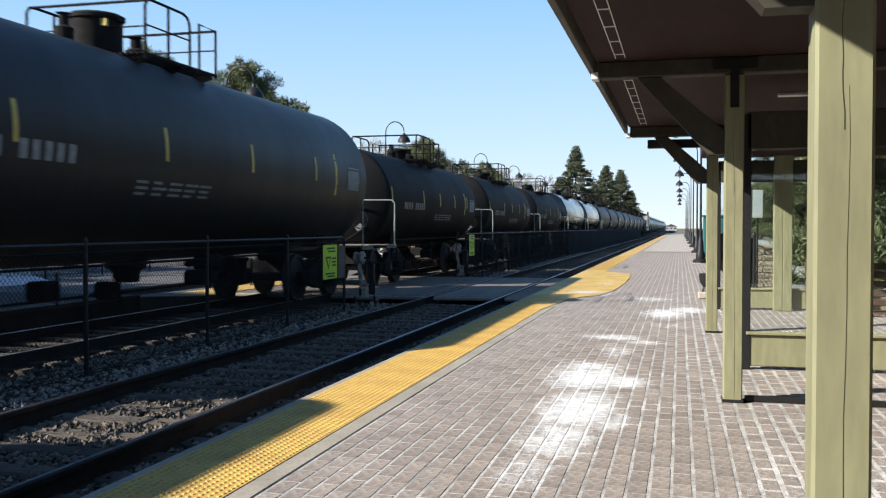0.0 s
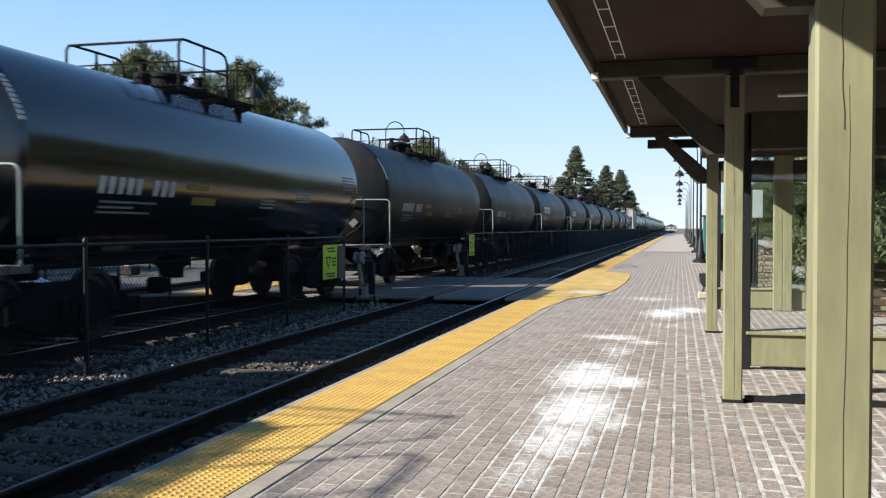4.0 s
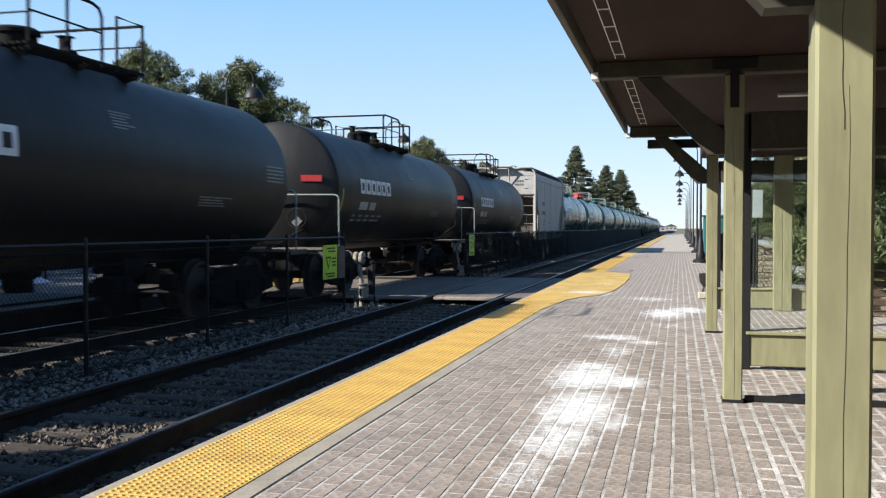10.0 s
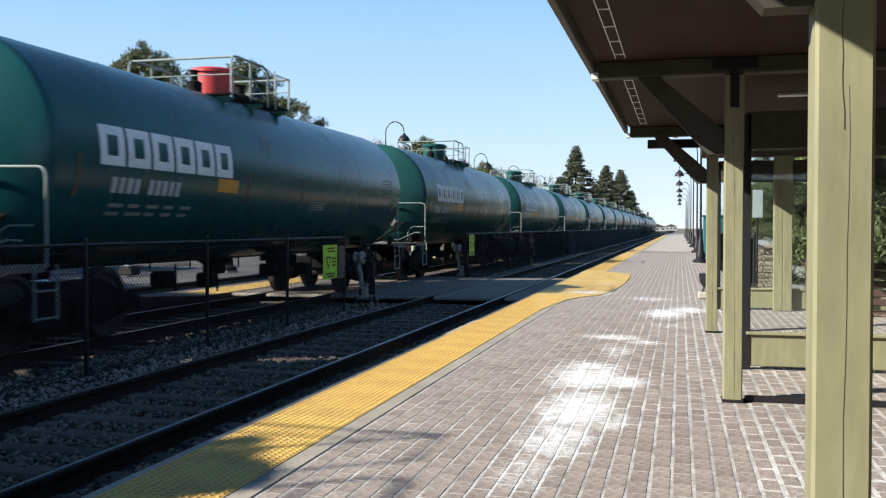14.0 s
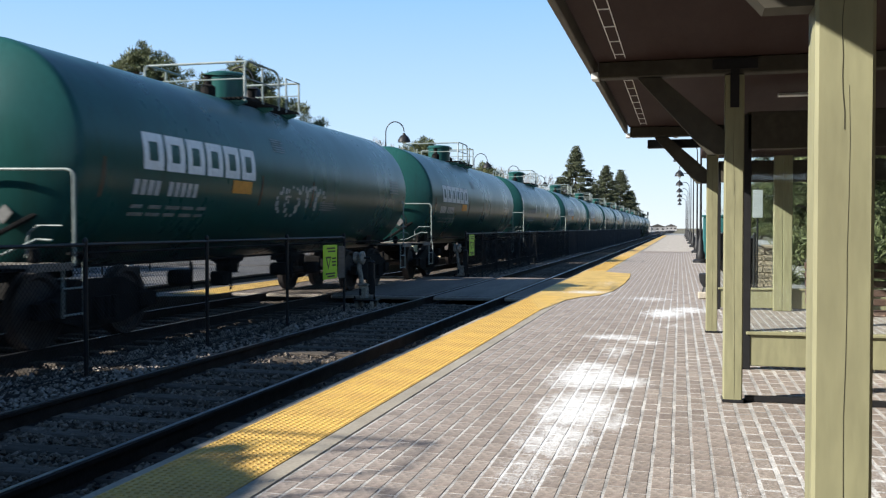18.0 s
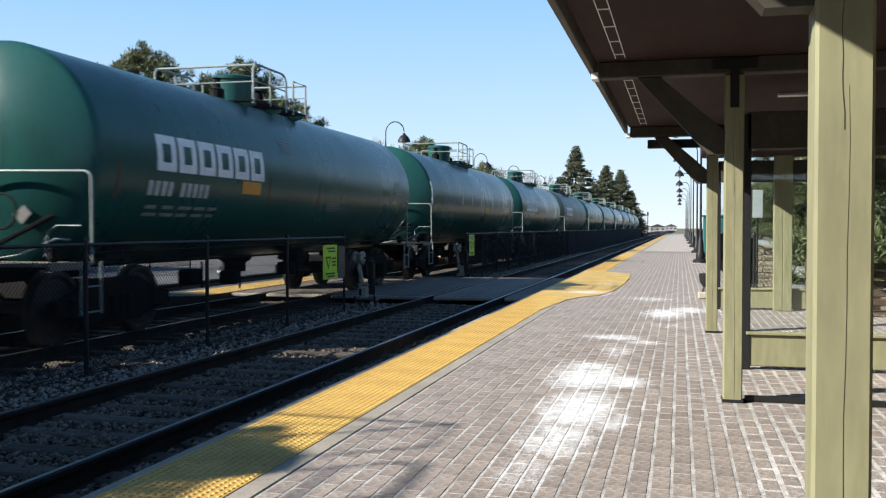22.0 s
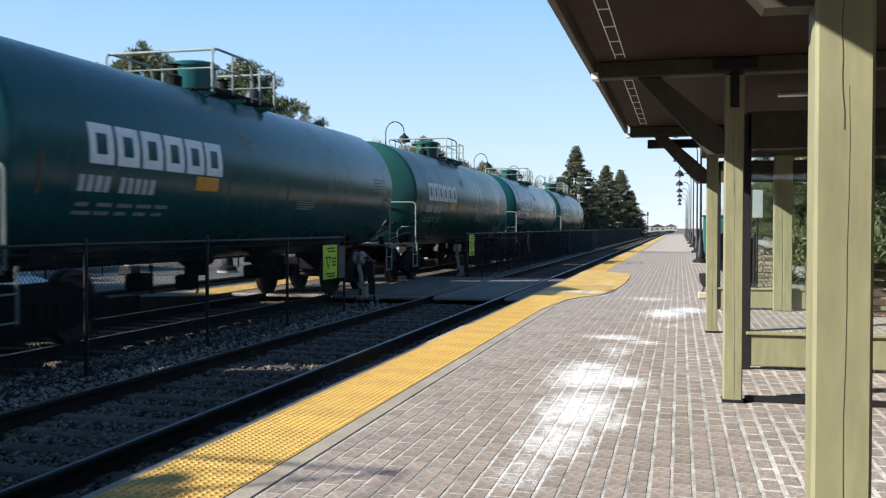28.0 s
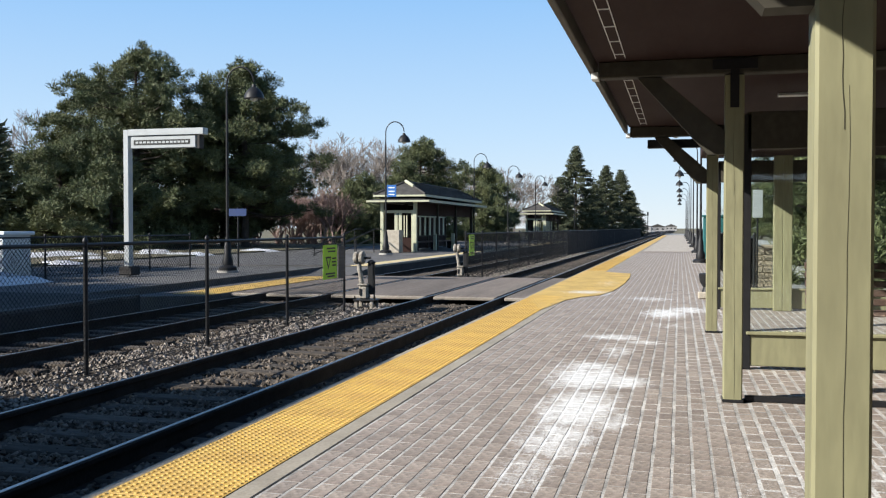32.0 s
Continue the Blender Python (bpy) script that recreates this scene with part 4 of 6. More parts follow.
    if style == "logo" and L < 14:
        part("red_panel", box((0, 0, 0), (0.42, 0.012, 0.13)), M_RED, car, "red-orange stencilled panel", at=pose(0.88, hd - head_depth(R_TANK, 0.89) - 0.010, Z_TANK + 0.17, rz=19, rx=-4))
    pl = MB().box((0, 0, 0), (0.19, 0.012, 0.19), 0.003)
    part("placard", pl, M_PLACARD, car, "white diamond hazard placard", at=pose(0.55, hd - head_depth(R_TANK, 0.89) - 0.012, Z_TANK - 0.70, ry=45))
    return car


M_STENCIL = mat("faded_stencil", (0.11, 0.105, 0.10), 0.8, var=0.3, scale=12, bump=0)


def hopper_car(L):
    car = thing("covered_hopper_car", "light grey covered hopper car with brown-stained end slope sheets", "hopper car", group="freight train")
    b = L / 2 - 0.78
    H0, H1, W = 1.05, 3.87, 1.55
    side = MB()
    prof = [(-b + 0.02, 3.0), (-b + 1.35, 2.1), (-b + 1.45, H0), (b - 1.45, H0), (b - 1.35, 2.1), (b - 0.02, 3.0), (b - 0.02, H1), (-b + 0.02, H1)]
    side.prism(prof, "x", -W, W)
    part("body", side, M_HOPPER, car)
    roof = MB().prism([(-W, H1), (W, H1), (W - 0.12, H1 + 0.16), (W - 0.6, H1 + 0.33), (-W + 0.6, H1 + 0.33), (-W + 0.12, H1 + 0.16)], "y", -b, b)
    part("roof", roof, M_HOPPER, car)
    for k in range(3):
        y = -b + 3.2 + k * (2 * b - 6.4) / 2
        part("side_seam", box((W + 0.004, y, (H0 + H1) / 2 + 0.15), (0.008, 0.018, H1 - H0 - 0.4)), M_HOPPER, car)
    part("side_sill", box((W - 0.02, 0, 0.98), (0.10, 2 * b + 0.1, 0.26), 0.02), M_HOPPER, car)
    part("side_sill", box((-W + 0.02, 0, 0.98), (0.10, 2 * b + 0.1, 0.26), 0.02), M_HOPPER, car)
    for sx in (-1, 1):
        part("side_ledge", box((sx * (W + 0.01), 0, 3.70), (0.05, 2 * b - 0.1, 0.03), 0.006), M_HOPPER, car)
        wb = part("running_board", box((sx * 1.12, 0, H1 + 0.36), (0.56, 2 * b + 0.3, 0.035)), M_BOARD, car, "galvanised grating running board")
        for k in range(10):
            part("board_support", box((sx * 1.12, -b + 0.4 + k * (2 * b - 0.8) / 9, H1 + 0.28), (0.54, 0.05, 0.12)), M_BOARD, wb)
    for k in range(4):
        part("roof_hatch", box((0, -b + 1.6 + k * (2 * b - 3.2) / 3, H1 + 0.42), (0.9, 1.6, 0.14), 0.03), M_HOPPER, car)
    for s in (-1, 1):
        e = s * b
        part("end_board", box((-0.10, e + s * 0.12, H1 + 0.40), (1.1, 0.5, 0.05), 0.01), M_BOARD, car)
        part("slope_sheet", MB().prism([(e + s * 0.012, 3.02), (e + s * 0.012, 2.96), (e - s * 1.31, 2.06), (e - s * 1.42, H0 + 0.02), (e - s * 1.47, H0 + 0.02), (e - s * 1.37, 2.12)], "x", -W + 0.02, W - 0.02), M_BROWN, car)
        for sx in (-1, 1):
            part("corner_post", box((sx * (W - 0.05), e - s * 0.06, 2.6), (0.10, 0.10, 3.06), 0.01), M_HOPPER, car)
            part("side_skirt", MB().prism([(e - s * 0.04, 3.0), (e - s * 0.10, 2.85), (e - s * 0.95, H0 + 0.1), (e - s * 1.48, H0 + 0.1), (e - s * 1.38, 2.1)], "x", sx * (W - 0.01), sx * (W - 0.04)), M_BROWN, car)
            for z in np.arange(1.2, 4.0, 0.42):
                part("end_rung", MB().tube([(sx * W, e - s * 0.08, z), (sx * (W - 0.02) - sx * 0.5, e + s * 0.02, z)], 0.014, 6), M_HOPPER, car)
                part("side_rung", MB().tube([(sx * (W + 0.05), e - s * 0.1, z), (sx * (W + 0.05), e - s * 0.52, z)], 0.014, 6), M_HOPPER, car)
            part("ladder_rail", MB().tube([(sx * (W + 0.05), e - s * 0.52, 1.1), (sx * (W + 0.05), e - s * 0.52, 3.2)], 0.016, 6), M_HOPPER, car)
            gr = MB().tube([(sx * (W + 0.02), e + s * 0.05, 0.85), (sx * (W + 0.02), e + s * 0.05, H1 + 0.02), (sx * (W - 0.03), e + s * 0.05, H1 + 0.17), (sx * (W - 0.14), e + s * 0.05, H1 + 0.32), (sx * (W - 0.34), e + s * 0.05, H1 + 0.37), (sx * 0.25, e + s * 0.05, H1 + 0.33)], 0.045, 10)
            part("corner_tube", gr, M_HOPPER, car, "bent pale tube round the end of the car", smooth=True)
        for sx in (-1, 1):
            part("board_brace", MB().tube([(-0.10 + sx * 0.45, e + s * 0.30, H1 + 0.37), (-0.10 + sx * 0.45, e + s * 0.01, 3.40)], 0.028, 6), M_HOPPER, car)
            part("end_stanchion", MB().tube([(sx * 0.5, e - s * 0.35, 1.0), (sx * 0.62, e - s * 0.02, 3.1)], 0.05, 6), M_HOPPER, car)
        part("end_platform", box((0, e - s * 0.25, 1.02), (2.9, 0.9, 0.05)), M_UNDER, car)
        part("stub_sill", box((0, s * (L / 2 - 1.3), 0.92), (0.42, 2.4, 0.30), 0.03), M_UNDER, car)
        part("coupler", MB().box((0, s * (L / 2 - 0.22), 0.86), (0.16, 0.7, 0.17), 0.03).box((0, s * (L / 2 - 0.02), 0.86), (0.28, 0.26, 0.26), 0.05), M_UNDER, car)
        truck(car, s * (L / 2 - 1.9))
    for k in (-1.55, 1.55):
        part("discharge_hopper", MB().prism([(k - 1.3, H0 + 0.02), (k - 0.4, 0.42), (k + 0.4, 0.42), (k + 1.3, H0 + 0.02)], "x", -1.2, 1.2), M_UNDER, car)
    y = -b + 2.45
    for row, z, n in ((0, 2.62, 4), (1, 2.16, 5)):
        for i in range(n):
            part("number_bar", box((W + 0.004, y + i * 0.22, z), (0.006, 0.12, 0.17)), M_STENCIL, car)
    for i, (yy, z, w) in enumerate(((-b + 2.6, 1.75, 0.8), (-b + 2.6, 1.6, 0.5), (-b + 4.6, 1.65, 0.5), (b - 2.0, 1.62, 0.5), (b - 2.0, 1.45, 0.5))):
        part("text_bar", box((W + 0.004, yy + w / 2, z), (0.006, w * 0.7, 0.05)), M_STENCIL, car)
    for yy in (-b + 4.8, b - 3.6):
        part("reflector_bar", box((W + 0.004, yy, 1.62), (0.006, 0.22, 0.08)), M_YELLOWDECAL, car)
    for i in range(4):
        part("end_text_bar", box((0.62 + i * 0.11, -b + 0.014, 3.62), (0.075, 0.01, 0.09)), M_STENCIL, car)
        part("end_text_bar", box((0.62 + i * 0.11, -b + 0.014, 3.46), (0.075, 0.01, 0.09)), M_STENCIL, car)
    return car


def graffiti(car, y, seed):
    """A faded scrawl sprayed on the flank: chains of short strokes."""
    r = random.Random(seed)
    for k in range(5):
        cy, ca, ra, ry = y + k * 0.42, -20 + r.uniform(-3, 3), r.uniform(7, 11), r.uniform(0.20, 0.32)
        bits = []
        for i in range(r.randint(8, 13)):
            q = i * 0.55 + r.uniform(0, 0.2)
            yy, aa = cy + ry * math.cos(q), ca + ra * math.sin(q)
            bits.append(flank(R_TANK, yy, yy + r.uniform(0.05, 0.13), aa, aa + r.uniform(1.5, 4.5), 0.004, 1))
        tagged(part("graffiti_stroke", merge(*bits), M_GRAFF, car, "faded white spray-painted scrawl"), kind="stuff")


SPEED = 15.4
CARS = []
LB, LG, LS = 12.75, 15.25, 11.95
_stripe = tank_car(LS, M_TANK_SOOT, "short black tank car with yellow upright marks", "stripes", M_UNDER, M_UNDER)
_gloss = tank_car(LB, M_TANK_GLOSS, "glossy black tank car with faded number", "gloss", M_UNDER, M_UNDER)
_blogo = tank_car(LB, M_TANK_BLACK, "sooty black tank car with white painted mark", "logo", M_UNDER, M_UNDER)
_glogo = tank_car(LG, M_TANK_GREEN, "dark green tank car with white painted mark and orange panel", "logo", M_TANK_GREEN, M_RAILING)
_glogo2 = tank_car(LG, M_TANK_GREEN2, "glossy teal tank car with white painted mark, clean shell", "logo_gloss", M_TANK_GREEN2, M_RAILING)
_gbars = tank_car(LG, M_TANK_GREEN, "dark green tank car with white upright reflector bars", "bars", M_TANK_GREEN, M_RAILING)
_grey = tank_car(LG, M_TANK_GREY, "weathered grey-green tank car with white painted mark", "logo", M_TANK_GREEN, M_RAILING)
_red = tank_car(LG, M_TANK_GREEN2, "glossy teal tank car with red dome housing", "logo_gloss", M_RED, M_RAILING)
_dull = tank_car(LB, M_TANK_BLACK, "dull black tank car with faded number and ochre patches", "gloss", M_UNDER, M_UNDER)
_hop = hopper_car(11.95)
_used = set()


def run(template, T, L, label=""):
    """Places one car: T is when its near handrail passes abeam of the eye."""
    ob = template
    if template in _used:
        ob = copy_thing(template, Matrix())
    _used.add(template)
    if label:
        tagged(ob, label)
    CARS.append((ob, -1.52 + SPEED * T - end_gap(L) + L / 2))


_long = tank_car(15.6, M_TANK_BLACK, "long black tank car with yellow upright marks", "stripes", M_UNDER, M_UNDER)
R_TANK, Z_TANK = 1.43, 2.307
GRAFFITI = {18.695: (-0.6, 4), 29.604: (1.6, 9)}
for T in (0.475, -0.60, -1.67):
    run(_long, T, 15.6)
for T in (1.485, 2.269, 3.04):
    run(_stripe, T, LS)
for T in (3.806, 4.637):
    run(_gloss, T, LB)
run(_dull, 5.46, LB)
run(_dull, 6.286, LB - 0.5, "dull black tank car with red and white text on its end")
for T in (7.075, 7.908, 8.749, 9.564, 10.4, 11.241, 12.065):
    run(_blogo, T, LB)
CARS.append((_hop, -1.93 + SPEED * 13.25 + 0.1))
for T, k in ((13.70, _red), (14.664, _red), (15.664, _glogo), (16.675, _glogo), (17.687, _glogo), (18.695, _glogo), (19.706, _glogo), (20.716, _gbars), (21.72, _glogo), (22.716, _glogo), (23.706, _gbars), (24.699, _glogo), (25.686, _grey), (26.671, _gbars), (27.645, _gbars), (28.622, _glogo2), (29.604, _glogo), (30.595, _glogo2), (31.57, _glogo)):
    run(k, T, LG)
    if T in GRAFFITI:
        graffiti(CARS[-1][0], *GRAFFITI[T])
# the first red-domed car alone has a ladder up its flank
lad = MB()
for yy in (1.13, 1.51):
    lad.tube([(1.49 * math.cos(radians(q)), yy, Z_TANK + 1.49 * math.sin(radians(q))) for q in range(52, -6, -8)] + [(1.49, yy, 1.05)], 0.010, 6)
for q in range(50, -30, -11):
    lad.tube([(1.49 * math.cos(radians(max(q, 0))), yy, Z_TANK + 1.49 * math.sin(radians(q))) for yy in (1.13, 1.51)], 0.008, 6)
part("side_ladder", lad, M_UNDER, _red, "dark steel ladder up to the walkway")


# ---- fence between the tracks ----
M_BARK = mat("pine_bark", (0.075, 0.055, 0.042), 0.95, var=0.5, scale=6, fine=30, bump=0.8, depth=0.03, stretch=(1, 1, 0.3))
M_PINE = mat("pine_needles", (0.056, 0.078, 0.031), 0.7, var=0.45, scale=0.45, fine=12, bump=0, island=0.4, col2=(0.118, 0.124, 0.046))
M_SPRUCE = mat("spruce_needles", (0.080, 0.092, 0.044), 0.8, var=0.4, scale=1.2, fine=12, bump=0, island=0.35)
M_TWIG = mat("bare_twigs", (0.26, 0.22, 0.19), 0.9, var=0.3, scale=4, bump=0)
M_REDTWIG = mat("red_brown_twigs", (0.29, 0.195, 0.165), 0.9, var=0.35, scale=4, bump=0)
M_STONEWALL = mat("tan_stone", (0.43, 0.35, 0.245), 0.9, var=0.4, scale=8, fine=40, bump=1.0, depth=0.03)
M_TARP = mat("white_cabinet", (0.66, 0.68, 0.66), 0.5, var=0.1, scale=3)
M_BENCH = mat("bench_slat", (0.10, 0.06, 0.045), 0.6, var=0.3, scale=4, stretch=(0.2, 1, 1))
M_TEAL = mat("teal_bin_paint", (0.02, 0.12, 0.12), 0.5, var=0.2)
FX = -6.2


def fence_panel_mesh(w, h, pitch, r):
    """Chain link: two families of slanting wires, clipped to the panel; y along, z up from 0."""
    v, f = [], []
    n = 0
    for sgn in (1, -1):
        k = -h
        while k < w:
            a, b = max(0.0, -k), min(h, w - k)
            k0 = k
            k += pitch
            if b - a < 0.02:
                continue
            y0, y1 = k0 + a, k0 + b
            z0, z1 = (a, b) if sgn > 0 else (h - a, h - b)
            x = 0.004 * sgn
            nx, nz = -sgn * r * 0.7, r * 0.7
            for yy, zz in ((y0, z0), (y1, z1)):
                v += [(x - r, yy, zz), (x + r, yy, zz), (x, yy + nx * 1.4, zz + nz * 1.4)]
            f += [(n, n + 1, n + 4, n + 3), (n + 1, n + 2, n + 5, n + 4), (n + 2, n, n + 3, n + 5)]
            n += 6
    return soup(v, f, "chain_link", M_WIRE)


def chain_fence(label, ys, z0, z1, x, pitch, r, post_r=0.025, group=""):
    fc = thing("chain_link_fence", label, "fence", group=group)
    meshes = {}
    for i, y in enumerate(ys):
        p = MB().lathe([(post_r, z0 - 0.06), (post_r, z1), (post_r * 1.25, z1), (post_r * 1.25, z1 + 0.02), (post_r * 0.4, z1 + 0.05)], 10, Matrix.Translation((x, y, 0)))
        part("post", p, M_BLACKMETAL, fc, smooth=40)
        if i:
            w = round(y - ys[i - 1], 3)
            if w not in meshes:
                meshes[w] = fence_panel_mesh(w, z1 - z0 - 0.04, pitch, r)
            part("chain_link_mesh", meshes[w], None, fc, at=pose(x, ys[i - 1], z0))
            part("top_rail", MB().tube([(x, ys[i - 1], z1 - 0.03), (x, y, z1 - 0.03)], 0.021, 8), M_BLACKMETAL, fc)
            part("bottom_wire", MB().tube([(x, ys[i - 1], z0 + 0.03), (x, y, z0 + 0.03)], 0.006, 5), M_BLACKMETAL, fc)
    return fc


chain_fence("black chain-link fence between the tracks, before the crossing", [-1.9, 0.75, 3.4, 6.05, 8.71, 11.36, 14.0, 16.65], -0.36, 1.07, FX, 0.06, 0.0022)
chain_fence("black chain-link fence between the tracks, beyond the crossing", [27.0 + 2.4 * i for i in range(12)], -0.36, 1.07, FX, 0.075, 0.0034)
chain_fence("distant dark chain-link fence between the tracks", [53.4 + 4.8 * i for i in range(22)], -0.36, 1.07, FX, 0.16, 0.011, 0.035)


def lime_sign(y, w, h, zc, label):
    s = thing("warning_sign", label, "sign", group="crossing signs")
    x = FX + 0.035
    part("plate", box((x, y, zc), (0.006, w, h), 0.002), M_LIME, s)
    t = MB().prism([(y - w * 0.33, zc + h * 0.16), (y + w * 0.05, zc + h * 0.16), (y - w * 0.14, zc - h * 0.22)], "x", x + 0.004, x + 0.006)
    part("black_triangle", t, M_SIGNBLACK, s)
    part("lime_triangle", MB().prism([(y - w * 0.25, zc + h * 0.11), (y - w * 0.03, zc + h * 0.11), (y - w * 0.14, zc - h * 0.10)], "x", x + 0.006, x + 0.008), M_LIME, s)
    for k, (dz, wd, dy) in enumerate(((0.40, 0.6, 0.05), (0.31, 0.5, 0.1), (0.10, 0.28, 0.27), (0.0, 0.3, 0.27), (-0.1, 0.24, 0.27), (-0.34, 0.66, 0.0), (-0.42, 0.5, 0.05))):
        part("text_bar", box((x + 0.005, y + dy * w, zc + dz * h), (0.003, wd * w, h * 0.045)), M_SIGNBLACK, s)
    return s


lime_sign(15.83, 0.70, 0.62, 0.60, "lime-green warning sign wired to the black fence")
lime_sign(27.70, 0.72, 0.64, 0.69, "lime-green warning sign on the fence past the crossing")
part("sign_back", box((FX + 0.03, 16.42, 0.58), (0.012, 0.34, 0.60), 0.003), M_TIMBER, tagged(thing("notice_board", "narrow weathered brown board on the fence end", "board")))


M_WORN = mat("weathered_cream_paint", (0.36, 0.33, 0.27), 0.8, var=0.6, scale=14, fine=70, bump=0.5, col2=(0.13, 0.11, 0.09))


def fence_terminal(x, y, label):
    t = thing("crossing_post", label, "post", group="crossing posts")
    part("base_plate", box((x + 0.05, y, -0.22), (0.46, 0.40, 0.03), 0.008), M_BLACKMETAL, t)
    for fx_, fy_ in ((-0.12, -0.14), (0.20, -0.14), (-0.12, 0.14), (0.20, 0.14)):
        part("foot", box((x + fx_, y + fy_, -0.32), (0.07, 0.07, 0.18), 0.012), M_WORN, t)
    for bx_ in (-0.16, 0.26):
        part("anchor_bolt", MB().lathe([(0.018, -0.21), (0.018, -0.15), (0.01, -0.14)], 6, Matrix.Translation((x + bx_, y - 0.14, 0))), M_UNDER, t)
    part("block", box((x + 0.0, y, -0.07), (0.19, 0.22, 0.28), 0.035), M_WORN, t)
    part("block_cap", box((x + 0.0, y, 0.085), (0.21, 0.26, 0.035), 0.01), M_WORN, t)
    part("dark_post", box((x + 0.13, y + 0.05, 0.20), (0.13, 0.13, 0.62), 0.02), M_BLACKMETAL, t)
    part("post_cap", MB().lathe([(0.085, 0.51), (0.085, 0.54), (0.03, 0.58)], 10, Matrix.Translation((x + 0.13, y + 0.05, 0))), M_BLACKMETAL, t)
    part("elbow", MB().tube([(x - 0.06, y, 0.06), (x - 0.08, y, 0.26), (x - 0.11, y, 0.40), (x - 0.12, y, 0.56)], 0.048, 10), M_WORN, t, smooth=True)
    for dx, r in ((-0.17, 0.12), (-0.05, 0.13)):
        part("roller", MB().lathe([(0.03, -0.05), (r * 0.8, -0.045), (r, -0.025), (r, 0.025), (r * 0.8, 0.045), (0.03, 0.05)], 18, pose(x + dx, y, 0.62, ry=90)), M_WORN, t, smooth=40)
    part("axle", MB().tube([(x - 0.24, y, 0.62), (x + 0.13, y, 0.62)], 0.025, 8), M_BLACKMETAL, t)
    part("latch", box((x - 0.05, y - 0.115, -0.06), (0.05, 0.03, 0.14), 0.01), M_BLACKMETAL, t)
    part("conduit", MB().tube([(x + 0.20, y, -0.3), (x + 0.21, y, 0.1), (x + 0.17, y, 0.3)], 0.016, 6), M_BLACKMETAL, t, smooth=True)
    return t


fence_terminal(FX + 0.08, 17.6, "cream-topped gate post standing in the ballast by the crossing")
fence_terminal(FX - 0.05, 26.6, "cream-topped gate post at the far side of the crossing")


# ---- lamps ----
def street_lamp(x, y, H, side, label, grp):
    """Black post with a crook and a bell shade. side: which way along x the crook leans."""
    L = thing("street_lamp", label, "lamp", pose(x, y, 0), grp)
    base = MB().lathe([(0.26, 0.0), (0.26, 0.10), (0.24, 0.12), (0.15, 0.16), (0.16, 0.30), (0.11, 0.42), (0.095, 0.75), (0.075, 0.80), (0.06, 0.95)], 16)
    part("base", base, M_BLACKMETAL, L, smooth=35)
    part("footing", MB().lathe([(0.30, -0.06), (0.30, 0.012)], 16), M_CONC, L)
    part("post", MB().tube([(0, 0, 0.9), (0, 0, H - 0.85)], 0.042, 12, 0.030), M_BLACKMETAL, L, smooth=True)
    pts = [(0, 0, H - 0.87)] + [(side * (0.42 - 0.42 * math.cos(a)), 0, H - 0.47 + 0.47 * math.sin(a)) for a in np.linspace(0, math.pi * 0.98, 12)]
    part("crook", MB().tube(pts, 0.024, 8), M_BLACKMETAL, L, smooth=True)
    hx = side * 0.84
    sh = MB().lathe([(0.05, H - 0.50), (0.07, H - 0.58), (0.16, H - 0.64), (0.25, H - 0.76), (0.28, H - 0.88), (0.285, H - 0.90)], 18, Matrix.Translation((hx, 0, 0)))
    part("shade", sh, M_BLACKMETAL, L, smooth=40)
    part("bulb", MB().lathe([(0.02, H - 0.98), (0.09, H - 0.95), (0.11, H - 0.88)], 12, Matrix.Translation((hx, 0, 0))), M_WHITE, L, smooth=True)
    return L


_l1 = street_lamp(-12.45, 24.0, 5.75, 1, "black crook-topped lamp post on the opposite platform", "far platform lamps")
for y in (38.8, 56.8, 68.6, 82.3, 98.0, 114.0):
    copy_thing(_l1, pose(-12.5, y, 0.1))
_l2 = street_lamp(0.70, 33.2, 5.3, -1, "black crook-topped lamp post beside the brick paving", "near platform lamps")
for i, y in enumerate((46.0, 59.0, 72.0, 86.0, 100.0, 116.0, 134.0)):
    copy_thing(_l2, pose(0.80, y, 0))


# ---- opposite platform: kiosks, sign gantry, fence, cabinet ----
def hip_roof(x0, x1, y0, y1, z, rise, over, thick):
    xa, xb, ya, yb = x0 - over, x1 + over, y0 - over, y1 + over
    xm = (xa + xb) / 2
    q = (xb - xa) / 2 * 0.85
    v = [(xa, ya, z), (xb, ya, z), (xb, yb, z), (xa, yb, z), (xm, ya + q, z + rise), (xm, yb - q, z + rise)]
    w = [(p[0], p[1], p[2] - thick) for p in v[:4]]
    return MB().add(v + w, [(0, 1, 4), (1, 2, 5, 4), (2, 3, 5), (3, 0, 4, 5), (0, 6, 7, 1), (1, 7, 8, 2), (2, 8, 9, 3), (3, 9, 6, 0), (6, 9, 8, 7)]), v


